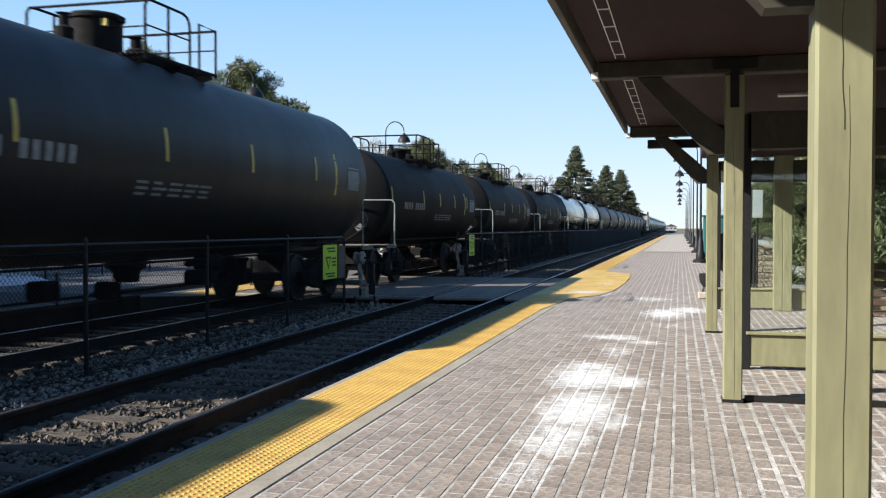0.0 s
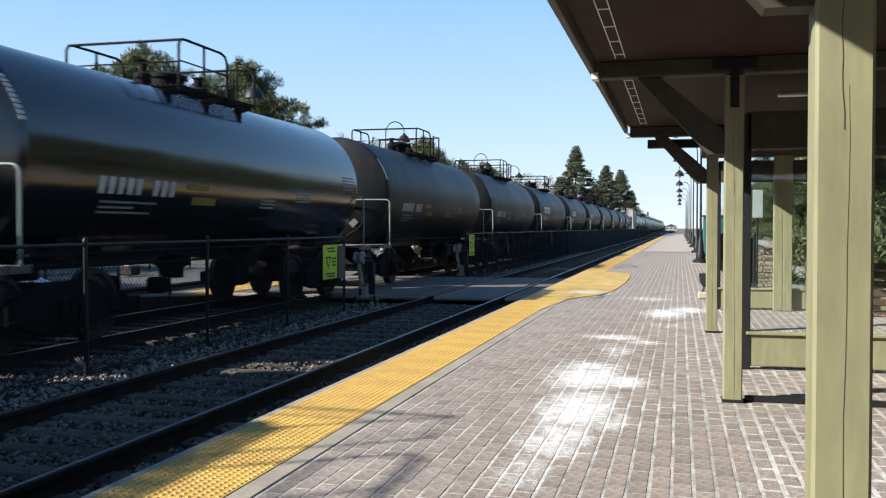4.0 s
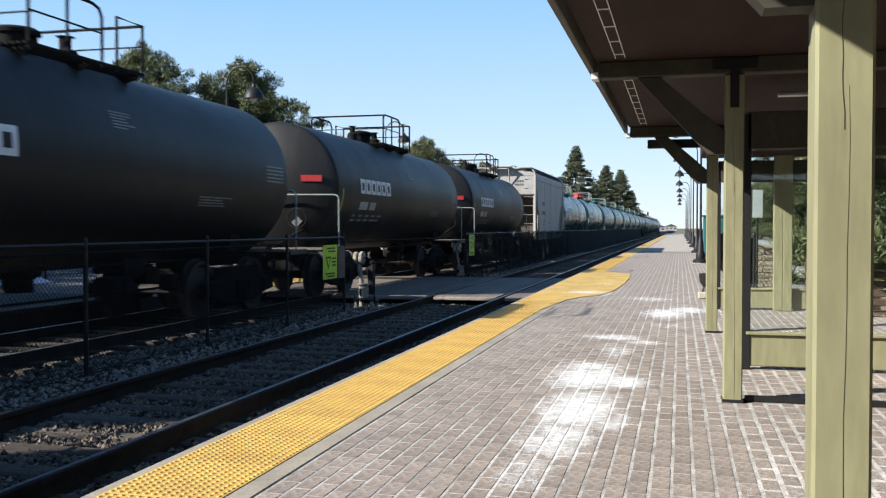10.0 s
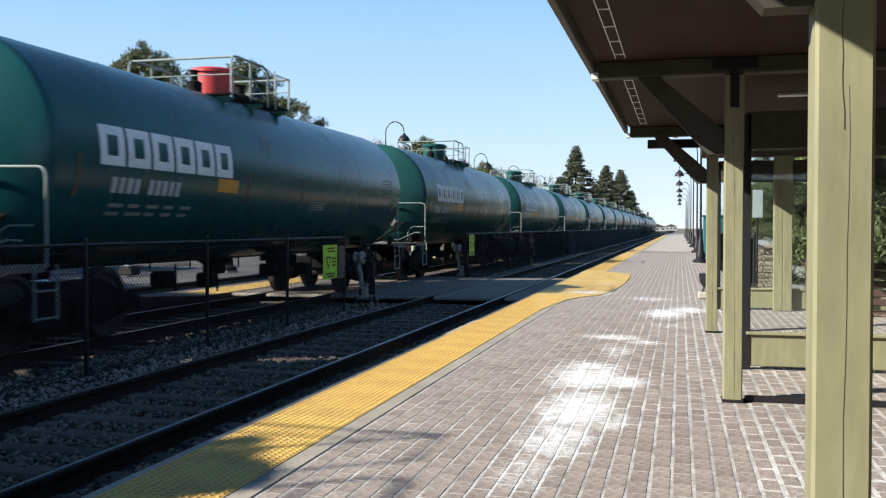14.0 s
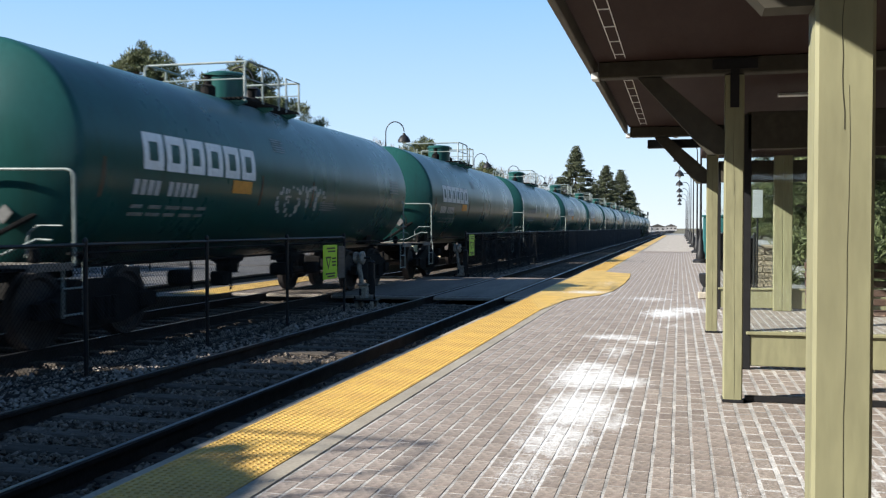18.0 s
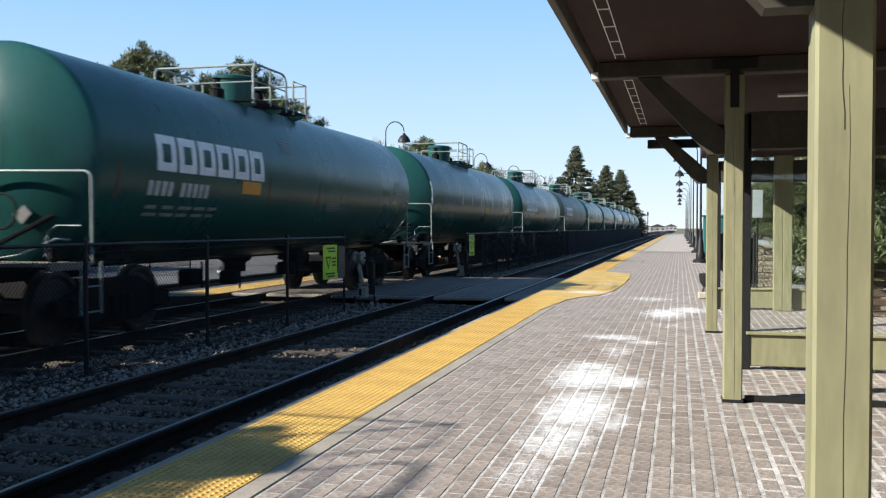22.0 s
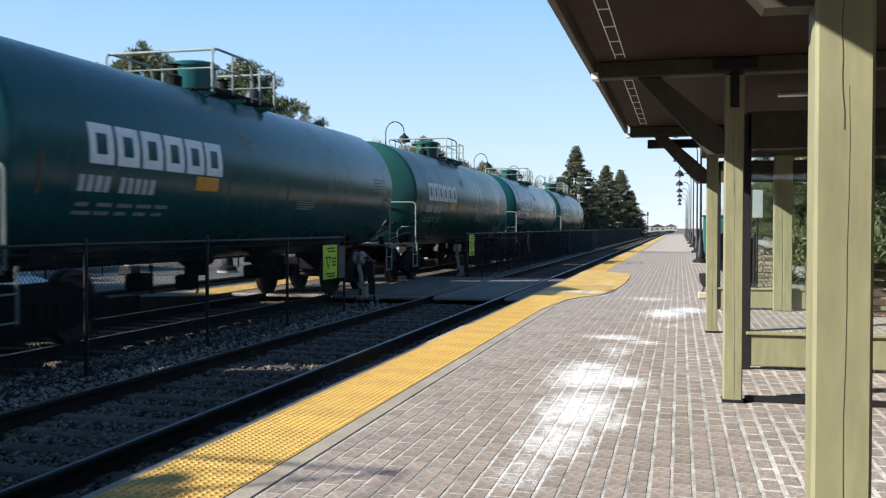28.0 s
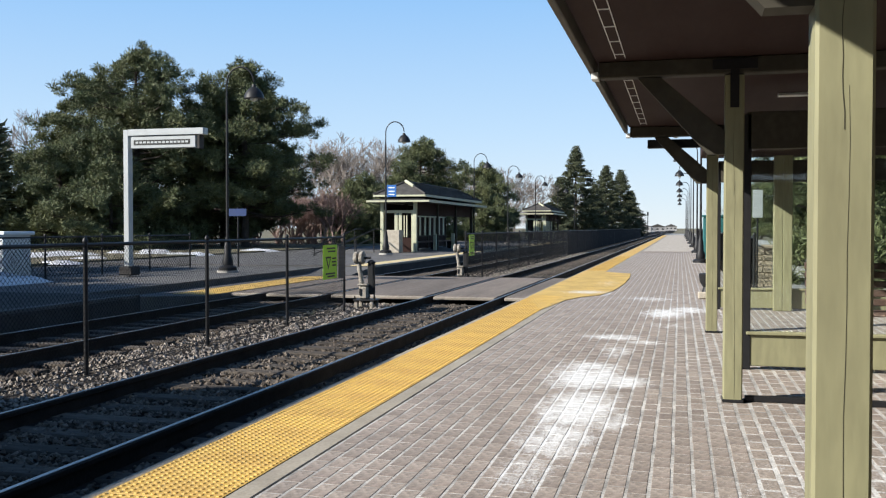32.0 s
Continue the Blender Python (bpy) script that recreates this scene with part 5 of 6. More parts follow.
def kiosk(x0, x1, y0, y1, zr, label):
    k = thing("platform_shelter", label, "shelter", group="far shelters")
    roof, v = hip_roof(x0, x1 + 0.25, y0, y1, zr + 0.12, 0.68, 0.36, 0.06)
    rf = part("roof", roof, M_ROOF, k)
    for a, b in ((0, 4), (1, 4), (1, 2), (2, 5), (3, 5), (4, 5)):
        if (a, b) != (1, 2):
            part("ridge_cap", MB().tube([Vector(v[a]) + Vector((0, 0, 0.03)), Vector(v[b]) + Vector((0, 0, 0.03))], 0.06, 6), M_ROOF, rf)
    e0, e1 = Vector(v[1]) * 0.42 + Vector(v[4]) * 0.58, Vector(v[4])
    part("hip_flashing", MB().tube([e0 + Vector((0, 0, 0.05)), e1 + Vector((0, 0, 0.05))], 0.085, 6), M_PALEGREEN, rf)
    for i in range(8):
        z = zr + 0.16 + i * 0.08
        f = (i * 0.08 + 0.04) / 0.68
        xe, ye = x1 + 0.61 - (x1 - x0 + 0.97) / 2 * f, y1 + 0.36 - f * (x1 - x0 + 0.97) / 2 * 0.85
        part("shingle_course", box(((xe), (y0 + y1) / 2, z + 0.012), (0.09, (ye - (y0 + y1) / 2) * 2, 0.02)), M_ROOF, rf)
    lower, _ = hip_roof(x0, x1 + 0.25, y0, y1, zr - 0.16, 0.28, 0.62, 0.07)
    part("lower_eave", lower, M_ROOF, k)
    for zz, ov in ((zr + 0.07, 0.37), (zr - 0.21, 0.63)):
        xr = x1 + 0.25
        for bx in ((((x0 + xr) / 2, y0 - ov, zz), (xr - x0 + 2 * ov, 0.04, 0.09)), (((x0 + xr) / 2, y1 + ov, zz), (xr - x0 + 2 * ov, 0.04, 0.13)), ((x0 - ov, (y0 + y1) / 2, zz), (0.04, y1 - y0 + 2 * ov - 0.1, 0.13)), ((xr + ov, (y0 + y1) / 2, zz), (0.04, y1 - y0 + 2 * ov - 0.1, 0.13))):
            part("fascia", box(*bx), M_PALEGREEN, k)
    n = 4
    for i in range(n):
        y = y0 + (y1 - y0) * i / (n - 1)
        for x in (x0, x1):
            # posts behind the first pair wear the darker, shaded colour
            part("post", box((x, y, zr / 2 - 0.1), (0.17, 0.17, zr - 0.2), 0.01), M_PALEGREEN if i == 0 else M_BEAMSHADE, k)
    # end wall facing the approach and long side with slats
    part("end_beam", box(((x0 + x1) / 2, y0, zr - 0.72), (x1 - x0, 0.1, 0.14)), M_PALEGREEN, k)
    xm = x0 + (x1 - x0) * 0.42
    for x in (xm, xm + 0.22, x1 - 0.12):
        part("end_stile", box((x, y0, 0.95), (0.16, 0.07, 2.0)), M_PALEGREEN, k)
    for x in (xm + 0.42, xm + 0.56):
        part("glazing_bar", box((x, y0, 1.3), (0.05, 0.05, 1.1)), M_PALEGREEN, k)
    part("end_panel", box(((xm + x1) / 2, y0 + 0.02, 0.36), (x1 - xm, 0.05, 0.72)), M_SOFFIT, k)
    g = part("end_glass", box(((x0 + x1) / 2, y0 + 0.03, 1.35), (x1 - x0 - 0.2, 0.01, 1.1)), M_GLASS, k)
    g.visible_shadow = False
    for i in range(6):
        part("slat", box((x1, y0 + 0.85 + i * (y1 - y0) * 0.075, 1.30), (0.05, 0.24, 0.94)), M_PALEGREEN, k)
    part("slat_rail", box((x1 - 0.03, y0 + (y1 - y0) * 0.24, 1.80), (0.05, (y1 - y0) * 0.48, 0.07)), M_PALEGREEN, k)
    part("slat_rail", box((x1 - 0.03, y0 + (y1 - y0) * 0.24, 0.80), (0.05, (y1 - y0) * 0.48, 0.06)), M_BEAMSHADE, k)
    for f in (0.30, 0.62):
        part("low_post", box((x1, y0 + (y1 - y0) * f, 0.44), (0.16, 0.22, 0.90), 0.01), M_PALEGREEN, k)
    part("seat", box((x1 - 0.75, (y0 + y1) / 2, 0.45), (0.45, (y1 - y0) * 0.7, 0.07), 0.01), M_BENCH, k)
    for f in (0.2, 0.5, 0.8):
        part("seat_leg", box((x1 - 0.75, y0 + (y1 - y0) * f, 0.2), (0.38, 0.08, 0.44), 0.01), M_BLACKMETAL, k)
    part("back_panel", box((x0, (y0 + y1) / 2, 1.25), (0.06, y1 - y0, 2.4)), M_SOFFIT, k)
    part("valance", box((x1 - 0.04, (y0 + y1) / 2, 2.2), (0.05, y1 - y0 - 0.2, 0.66)), M_SOFFIT, k)
    return k


kiosk(-14.55, -12.82, 44.6, 57.4, 2.75, "green open-sided platform shelter with a dark hipped shingle roof")
kiosk(-14.3, -12.5, 88.5, 98.0, 2.75, "smaller distant green shelter with a hipped shingle roof")
bx = thing("utility_box", "pale wooden box standing in front of the shelter", "box")
part("body", box((-13.6, 43.6, 0.55), (0.68, 0.6, 1.12), 0.02), M_CREAM, bx)
bs_ = thing("station_sign", "blue station sign on the lamp post", "sign")
part("plate", box((-12.2, 38.7, 2.83), (0.42, 0.03, 0.52), 0.004), M_BLUESIGN, bs_)
for dz in (0.14, -0.02, -0.16):
    part("text_bar", box((-12.2, 38.68, 2.83 + dz), (0.28, 0.006, 0.05)), M_WHITE, bs_)
bs2 = thing("station_sign", "small blue sign beside the pines", "sign")
part("plate", box((-13.9, 27.5, 1.72), (0.62, 0.03, 0.24), 0.004), M_NAVY, bs2)
part("pole", MB().tube([(-13.9, 27.53, -0.1), (-13.9, 27.53, 1.9)], 0.03, 8), M_BLACKMETAL, bs2)

gan = thing("sign_gantry", "silver L-shaped station sign standing on a concrete footing", "sign")
GX, GY = -14.0, 21.5
part("column", box((GX, GY, 1.90), (0.15, 0.2, 3.74), 0.01), M_SILVER, gan)
part("arm", box((GX + 1.17, GY, 3.69), (2.16, 0.26, 0.17), 0.01), M_SILVER, gan)
pan = part("sign_panel", box((GX + 1.08, GY, 3.43), (1.86, 0.20, 0.30), 0.008), M_SILVER, gan)
part("dark_inset", box((GX + 1.05, GY - 0.103, 3.43), (1.62, 0.008, 0.13)), M_SIGNBLACK, pan)
for i in range(14):
    part("text_bar", box((GX + 0.34 + i * 0.11, GY - 0.109, 3.43), (0.08, 0.006, 0.05)), M_SILVER, pan)
part("end_cap", box((GX + 2.10, GY, 3.43), (0.06, 0.22, 0.36)), M_DARKCONC, gan)
part("footing", box((GX + 0.02, GY, 0.10), (0.40, 0.4, 0.24), 0.03), M_DARKCONC, gan)

cab = thing("equipment_cabinet", "white metal equipment cabinet behind the fence", "cabinet")
part("body", box((-17.85, 20.2, 0.50), (3.0, 1.0, 1.1), 0.02), M_TARP, cab)
part("lid", box((-17.85, 20.2, 1.08), (3.16, 1.14, 0.10), 0.02), M_TARP, cab)
part("door_seam", box((-17.15, 19.695, 0.55), (0.02, 0.006, 0.95)), M_SIGNBLACK, cab)

bfx = -15.0
chain_fence("black railing fence along the back of the opposite platform", [8.0 + 2.3 * i for i in range(9)], 0.02, 1.02, bfx, 0.12, 0.006)
rl_ = thing("ramp_railing", "dark steel handrails sloping up to the shelter", "railing")
for x in (-15.6, -14.6):
    part("handrail", MB().tube([(x, 38.0, 0.35), (x, 43.5, 1.15), (x, 44.6, 1.15)], 0.03, 8), M_BLACKMETAL, rl_)
    part("lower_rail", MB().tube([(x, 38.0, 0.05), (x, 43.5, 0.75)], 0.025, 8), M_BLACKMETAL, rl_)
    for y, z in ((38.2, 0.37), (40.8, 0.75), (43.4, 1.13)):
        part("baluster", MB().tube([(x, y, -0.05), (x, y, z)], 0.025, 8), M_BLACKMETAL, rl_)


# snow left behind the opposite platform
def snow(x0, x1, y0, y1, z, h, n=26):
    v, f = [], []
    for i in range(n + 1):
        for j in range(n + 1):
            a, b = i / n, j / n
            e = (16 * a * (1 - a) * b * (1 - b)) ** 0.4
            q = noise.noise(Vector((a * 5 + x0, b * 5 + y0, 0.3)))
            v.append((x0 + (x1 - x0) * a, y0 + (y1 - y0) * b, z - 0.08 + h * e * (0.7 + 0.8 * q)))
    for i in range(n):
        for j in range(n):
            f.append((i * (n + 1) + j, (i + 1) * (n + 1) + j, (i + 1) * (n + 1) + j + 1, i * (n + 1) + j + 1))
    me = soup(v, f, "snow_patch", M_SNOW)
    me.shade_smooth()
    return tagged(new("snow_patch", me), "old melting snow bank behind the platform", "snow", "snow patches")


SNOW = [(-18.8, -14.2, 15.2, 19.0, 0.0, 0.42), (-34, -24, 30, 36, 0.0, 0.4)]
for i in range(10):
    x, y, w = rng.uniform(-27, -20.8), rng.uniform(24, 46), rng.uniform(0.6, 1.5)
    SNOW.append((x, x + w * 1.4, y, y + w, 0.07, rng.uniform(0.14, 0.22)))
for q in SNOW:
    snow(*q, n=26 if q[1] - q[0] > 4 else 10)
bank = MB().prism([(-20.4, -0.7), (-20.4, 0.05), (-80, 0.15), (-80, -0.7)], "y", -40, 600)
tagged(part("lawn", bank, M_GROUND), "dry grass bank behind the opposite platform", "ground", kind="structure")


# ---- trees ----
def tufts(centres, size, per, spread, flat=0.6, wide=0.22):
    """Clumps of narrow triangular needles round each centre."""
    n = len(centres)
    c = np.repeat(np.asarray(centres), per, 0)
    m = n * per
    d = rng.normal(size=(m, 3))
    d[:, 2] = d[:, 2] * flat + 0.25
    d /= np.linalg.norm(d, axis=1)[:, None]
    o = c + rng.normal(size=(m, 3)) * spread * np.array([1, 1, 0.55])
    ln = size * rng.uniform(0.6, 1.3, (m, 1))
    s = np.cross(d, rng.normal(size=(m, 3)))
    s /= np.linalg.norm(s, axis=1)[:, None] + 1e-9
    wd = ln * wide
    P = np.stack([o - s * wd, o + s * wd, o + d * ln + s * wd * 0.5, o + d * ln - s * wd * 0.5], 1).reshape(-1, 3)
    F = np.arange(4 * m).reshape(-1, 4)
    return P, F


def limbs(trunk_h, r0, branches):
    mb = MB()
    mb.tube([(0, 0, -0.6), (0.05, 0, trunk_h * 0.3), (-0.05, 0.08, trunk_h * 0.65), (0, 0, trunk_h)], r0, 9, r0 * 0.2)
    for a, b, r in branches:
        a, b = Vector(a), Vector(b)
        mid = (a + b) / 2 + Vector((0, 0, -0.06 * (b - a).length))
        mb.tube([a, mid, b], r, 5, r * 0.25)
    return mb


def pompoms(cen, rad, r, per=185):
    """Rounded clumps: narrow needles standing out from each clump's middle, thinner below."""
    n = len(cen)
    c, q = np.repeat(np.asarray(cen), per, 0), np.repeat(np.asarray(rad), per)[:, None]
    m = n * per
    d = r.normal(size=(m, 3))
    d /= np.linalg.norm(d, axis=1)[:, None]
    d[:, 2] = np.where(d[:, 2] < 0, d[:, 2] * 0.55, d[:, 2])
    o = c + d * q * r.uniform(0.15, 0.90, (m, 1))
    w = d + r.normal(size=(m, 3)) * 0.5
    w[:, 2] += 0.2
    w /= np.linalg.norm(w, axis=1)[:, None]
    s_ = np.cross(w, r.normal(size=(m, 3)))
    s_ /= np.linalg.norm(s_, axis=1)[:, None] + 1e-9
    ln = r.uniform(0.09, 0.19, (m, 1))
    s_ = s_ * ln * 0.13
    P = np.stack([o - s_, o + s_, o + w * ln + s_ * 0.5, o + w * ln - s_ * 0.5], 1).reshape(-1, 3)
    return P, np.arange(4 * m).reshape(-1, 4)


def pine(name, H, W, label, lean=0.0, seed=1, start=0.08, low=0.8):
    """An old black pine: tapering trunk, whorls of lifted limbs, rounded clumps of needles with gaps."""
    r = np.random.default_rng(seed)
    t = thing(name, label, "tree", group="pines")
    cen, rad, br = [], [], []
    n = int(H * 7.4)
    for i in range(n):
        k = (i + r.uniform(0, 1)) / n
        z = H * (start + (0.93 - start) * k)
        env = W * (low + (1 - low) * k / 0.32 if k < 0.32 else 0.16 + 0.84 * (1 - ((k - 0.32) / 0.68) ** 2.8))
        env *= 0.90 + 0.16 * math.sin(k * 19 + seed * 1.7)
        a = i * 2.4 + r.uniform(-0.5, 0.5)
        reach = env * (0.94 if i % 3 == 0 else r.uniform(0.55, 0.90))
        tip = np.array([math.cos(a) * reach + lean * k, math.sin(a) * reach, z + reach * r.uniform(-0.04, 0.20)])
        br.append(((0, 0, z - 0.1), tuple(tip), 0.03 + 0.05 * (1 - k)))
        for j in range(int(4 + reach * 2.2)):
            q = 1.03 - (0.68 + 0.3 * max(0.0, k - 0.4)) * r.uniform(0, 1) ** 1.4
            p = np.array([0, 0, z]) * (1 - q) + tip * q + r.normal(size=3) * np.array([0.36, 0.36, 0.22])
            cen.append(p)
            rad.append(r.uniform(0.30, 0.52))
    for dz, q in ((0.985, 0.3), (0.95, 0.45), (0.92, 0.5)):
        cen.append(np.array([lean + r.normal() * 0.15, r.normal() * 0.15, H * dz]))
        rad.append(q)
    part("trunk", limbs(H * 0.97, H * 0.022, br), M_BARK, t)
    P, F = pompoms(cen, rad, r)
    part("crown", soup(P.tolist(), F.tolist(), "crown", M_PINE), None, t)
    return t


def spruce(name, H, W, label, seed=1):
    """Pointed spruce: tiers of drooping limbs with lifted tips, narrow leader."""
    r = np.random.default_rng(seed)
    t = thing(name, label, "tree", group="spruces")
    cen, br = [], []
    n = int(H * 15)
    for i in range(n):
        k = (i + r.uniform(0, 1)) / n
        z = H * (0.03 + 0.955 * k)
        reach = W * (1 - k) ** 0.82 * r.uniform(0.72, 1.1) * (1.18 if i % 9 == 0 else 1.0) + 0.06
        a = i * 2.4 + r.uniform(-0.6, 0.6)
        tip = np.array([math.cos(a) * reach, math.sin(a) * reach, z - reach * r.uniform(0.05, 0.30)])
        if i % 2 == 0:
            br.append(((0, 0, z), tuple(tip), 0.03))
        for j in range(int(3 + reach * 4.5)):
            q = r.uniform(0.25, 1.0) ** 0.75
            p = np.array([0, 0, z]) * (1 - q) + tip * q
            p[2] -= 0.25 * math.sin(q * math.pi) * reach * 0.3
            cen.append(p + r.normal(size=3) * np.array([0.16, 0.16, 0.09]))
    part("trunk", limbs(H * 0.99, H * 0.016, br), M_BARK, t)
    P, F = tufts(cen, 0.34, 13, 0.13, 0.3, 0.12)
    part("crown", soup(P.tolist(), F.tolist(), "crown", M_SPRUCE), None, t)
    return t


def bare(name, H, W, material, label, seed, stems=1, grp="bare trees", cat="tree", thin=0.02):
    """Leafless: a trunk that forks into ever thinner twigs."""
    r = random.Random(seed)
    t = thing(name, label, cat, group=grp)
    trunk, tw = MB(), MB()

    def grow(p, d, ln, rad, level):
        q = p + d * ln
        mid = (p + q) / 2 + Vector((r.uniform(-1, 1), r.uniform(-1, 1), r.uniform(-0.3, 0.6))) * ln * 0.06
        (trunk if level < 2 else tw).tube([p, mid, q], rad, 5 if level < 2 else 3, rad * 0.6, False)
        if level >= (6 if stems == 1 else 5):
            return
        for k in range(r.choice((2, 3, 3, 4)) if level < 4 else 3):
            dd = (d + Vector((r.uniform(-1, 1), r.uniform(-1, 1), r.uniform(-0.35, 0.75))) * 0.75).normalized()
            grow(p + (q - p) * r.uniform(0.55, 1.0), dd, ln * r.uniform(0.55, 0.82), max(thin, rad * 0.55), level + 1)

    for s in range(stems):
        d = Vector((r.uniform(-1, 1) * 0.5 * (stems > 1), r.uniform(-1, 1) * 0.5 * (stems > 1), 1)).normalized()
        grow(Vector((r.uniform(-1, 1) * 0.3 * W * (stems > 1), r.uniform(-1, 1) * 0.3 * W * (stems > 1), -0.3)), d, H * 0.33, H * 0.014 + 0.012, 0)
    part("trunk", trunk, material, t)
    tagged(part("twig_mass", tw, material, t), kind="stuff")
    return t


def put(ob, x, y, z=0.0, rz=0.0, s=1.0):
    ob.matrix_basis = Matrix.LocRotScale((x, y, z), Euler((0, 0, radians(rz))), (s, s, s))
    return ob


def again(ob, x, y, z=0.0, rz=0.0, label=""):
    c = copy_thing(ob, pose(x, y, z, rz=rz))
    if label:
        tagged(c, label)
    return c


p1 = put(pine("pine_tree", 12.0, 6.6, "broad dark old pine behind the platform", 0.4, 3, 0.04), -30.7, 48.0)
p2 = put(pine("pine_tree", 11.35, 5.7, "tall dark pine with gaps between its limbs", -0.2, 5, 0.17), -25.3, 51.0)
p3 = put(pine("pine_tree", 8.7, 4.3, "rounded pine behind the shelter", 0.2, 8, 0.06), -20.8, 74.0)
again(p1, -34.0, 50.5, -1.5, 140, "bushy dark pine at the edge of the lawn")
again(p1, -37.0, 50.0, -4.4, 80, "bushy dark pine at the edge of the lawn")
again(p2, -28.0, 53.5, -1.6, 200, "lower pine with dense foliage")
again(p3, -33.2, 44.5, -2.6, 20, "low bushy pine under the taller ones")
again(p3, -29.8, 44.0, -3.8, 250, "low bushy pine under the taller ones")
again(p3, -18.9, 90.0, -1.0, 60)
again(p3, -23.2, 66.0, -3.4, 300, "small young pine below the bare trees")
again(p3, -17.8, 84.0, -3.4, 60)
again(p3, -24.5, 70.0, -4.0, 170, "small young pine below the bare trees")
again(p3, -22.2, 72.0, -3.2, 250, "small young pine below the bare trees")
s1 = put(spruce("spruce_tree", 15.1, 6.3, "tall pointed dark spruce beside the line", 4), -17.1, 158.0)
again(s1, -13.1, 172.0, -2.4, 90, "pointed dark spruce, shorter than its neighbour")
again(s1, -11.0, 180.0, -2.8, 200, "pointed dark spruce, shorter than its neighbour")
again(s1, -19.0, 152.0, -5.5, 30)
again(s1, -14.6, 166.0, -6.0, 120)
again(s1, -9.4, 187.0, -6.5, 20, "low dark spruce at the end of the row")
s2 = put(spruce("spruce_tree", 6.9, 1.8, "thin spruce at the edge of the lawn", 9), -35.4, 42.0, 0.0)
b1 = put(bare("bare_tree", 12.0, 4.0, M_TWIG, "leafless grey tree behind the pines", 11), -31.0, 78.0)
for x, y, rz in ((-36, 84, 60), (-27, 86, 120), (-25.5, 84, 200), (-40, 62, 20), (-43, 58, 260), (-26, 122, 80), (-23.5, 128, 300), (-24.5, 140, 10), (-30, 92, 330), (-28.5, 79, 100), (-30.0, 83, 210), (-26.5, 90, 15), (-27.0, 108, 260), (-25.0, 112, 150), (-34, 90, 190), (-22.5, 146, 40), (-29, 100, 70)):
    again(b1, x, y, 0, rz)
b2 = put(bare("bare_shrub", 5.2, 4.5, M_REDTWIG, "reddish-brown leafless shrub on the dry lawn", 21, 7, "shrubs", "shrub", 0.012), -24.6, 62.5)
for x, y, rz in ((-25.8, 63.5, 50), (-26.6, 64.5, 140), (-27.4, 63, 220), (-25.0, 65, 300), (-28.2, 64.5, 20), (-27.4, 66, 90), (-29.6, 60, 170), (-31.2, 61, 260), (-28.6, 58, 330), (-33.0, 60, 110)):
    again(b2, x, y, -0.4, rz)
# far band of bare woods closing the horizon
woods_v, woods_f = [], []
for i in range(640):
    x, y = rng.uniform(-260, -16), rng.uniform(190, 420)
    if i % 4 == 0:
        x, y = rng.uniform(12, 160), rng.uniform(150, 420)
    if i % 5 == 0:
        x, y = rng.uniform(24, 50), rng.uniform(-70, 150)
    if i % 9 == 0:
        x, y = rng.uniform(-280, -60), rng.uniform(60, 200)
    h = rng.uniform(6, 11)
    c = [np.array([x, y, 0]) + np.array([rng.normal() * h * 0.22, rng.normal() * h * 0.22, h * rng.uniform(0.3, 1.0)]) for _ in range(16)]
    P, F = tufts(c, h * 0.13, 12, 0.6, 0.6, 0.035)
    F = F + len(woods_v)
    woods_v += P.tolist()
    woods_f += F.tolist()
tagged(new("far_woods", soup(woods_v, woods_f, "far_woods", M_TWIG)), "hazy band of leafless woods in the distance", "woods", kind="stuff")


# ---- near platform, right side beyond the shelter ----
chain_fence("black fence along the back of the brick platform", [15.5 + 2.6 * i for i in range(20)], 0.02, 1.1, 1.15, 0.10, 0.006)
wall = thing("stone_pier", "rough tan stone pier standing behind the shelter", "wall", kind="structure")
for i in range(8):
    for j in range(3):
        w_ = (0.14, 0.19, 0.15)[(i + j) % 3]
        part("stone", box((1.19 + j * 0.165 + (i % 2) * 0.02, 17.5 + rng.uniform(-0.015, 0.015), 0.06 + i * 0.105), (w_ + 0.012, 0.3, 0.104), 0.012), M_STONEWALL, wall)
part("core", box((1.36, 17.7, 0.42), (0.46, 0.5, 0.84)), M_STONEWALL, wall)
part("cap_stone", box((1.36, 17.65, 0.885), (0.56, 0.66, 0.06), 0.012), M_STONEWALL, wall)
binn = thing("equipment_cabinet", "teal-painted cabinet at the back of the platform", "cabinet")
part("body", box((1.35, 36.2, 0.82), (1.0, 0.8, 1.6), 0.03), M_TEAL, binn)
part("cap", box((1.35, 36.2, 1.66), (1.1, 0.9, 0.08), 0.02), M_TEAL, binn)
urn = thing("planter", "dark round planter on a pale base", "planter")
part("base", box((0.46, 16.6, 0.06), (0.30, 0.30, 0.12), 0.02), M_CREAM, urn)
part("bowl", MB().lathe([(0.09, 0.12), (0.06, 0.2), (0.12, 0.28), (0.14, 0.42), (0.12, 0.44)], 16, Matrix.Translation((0.46, 16.6, 0))), M_BLACKMETAL, urn, smooth=40)


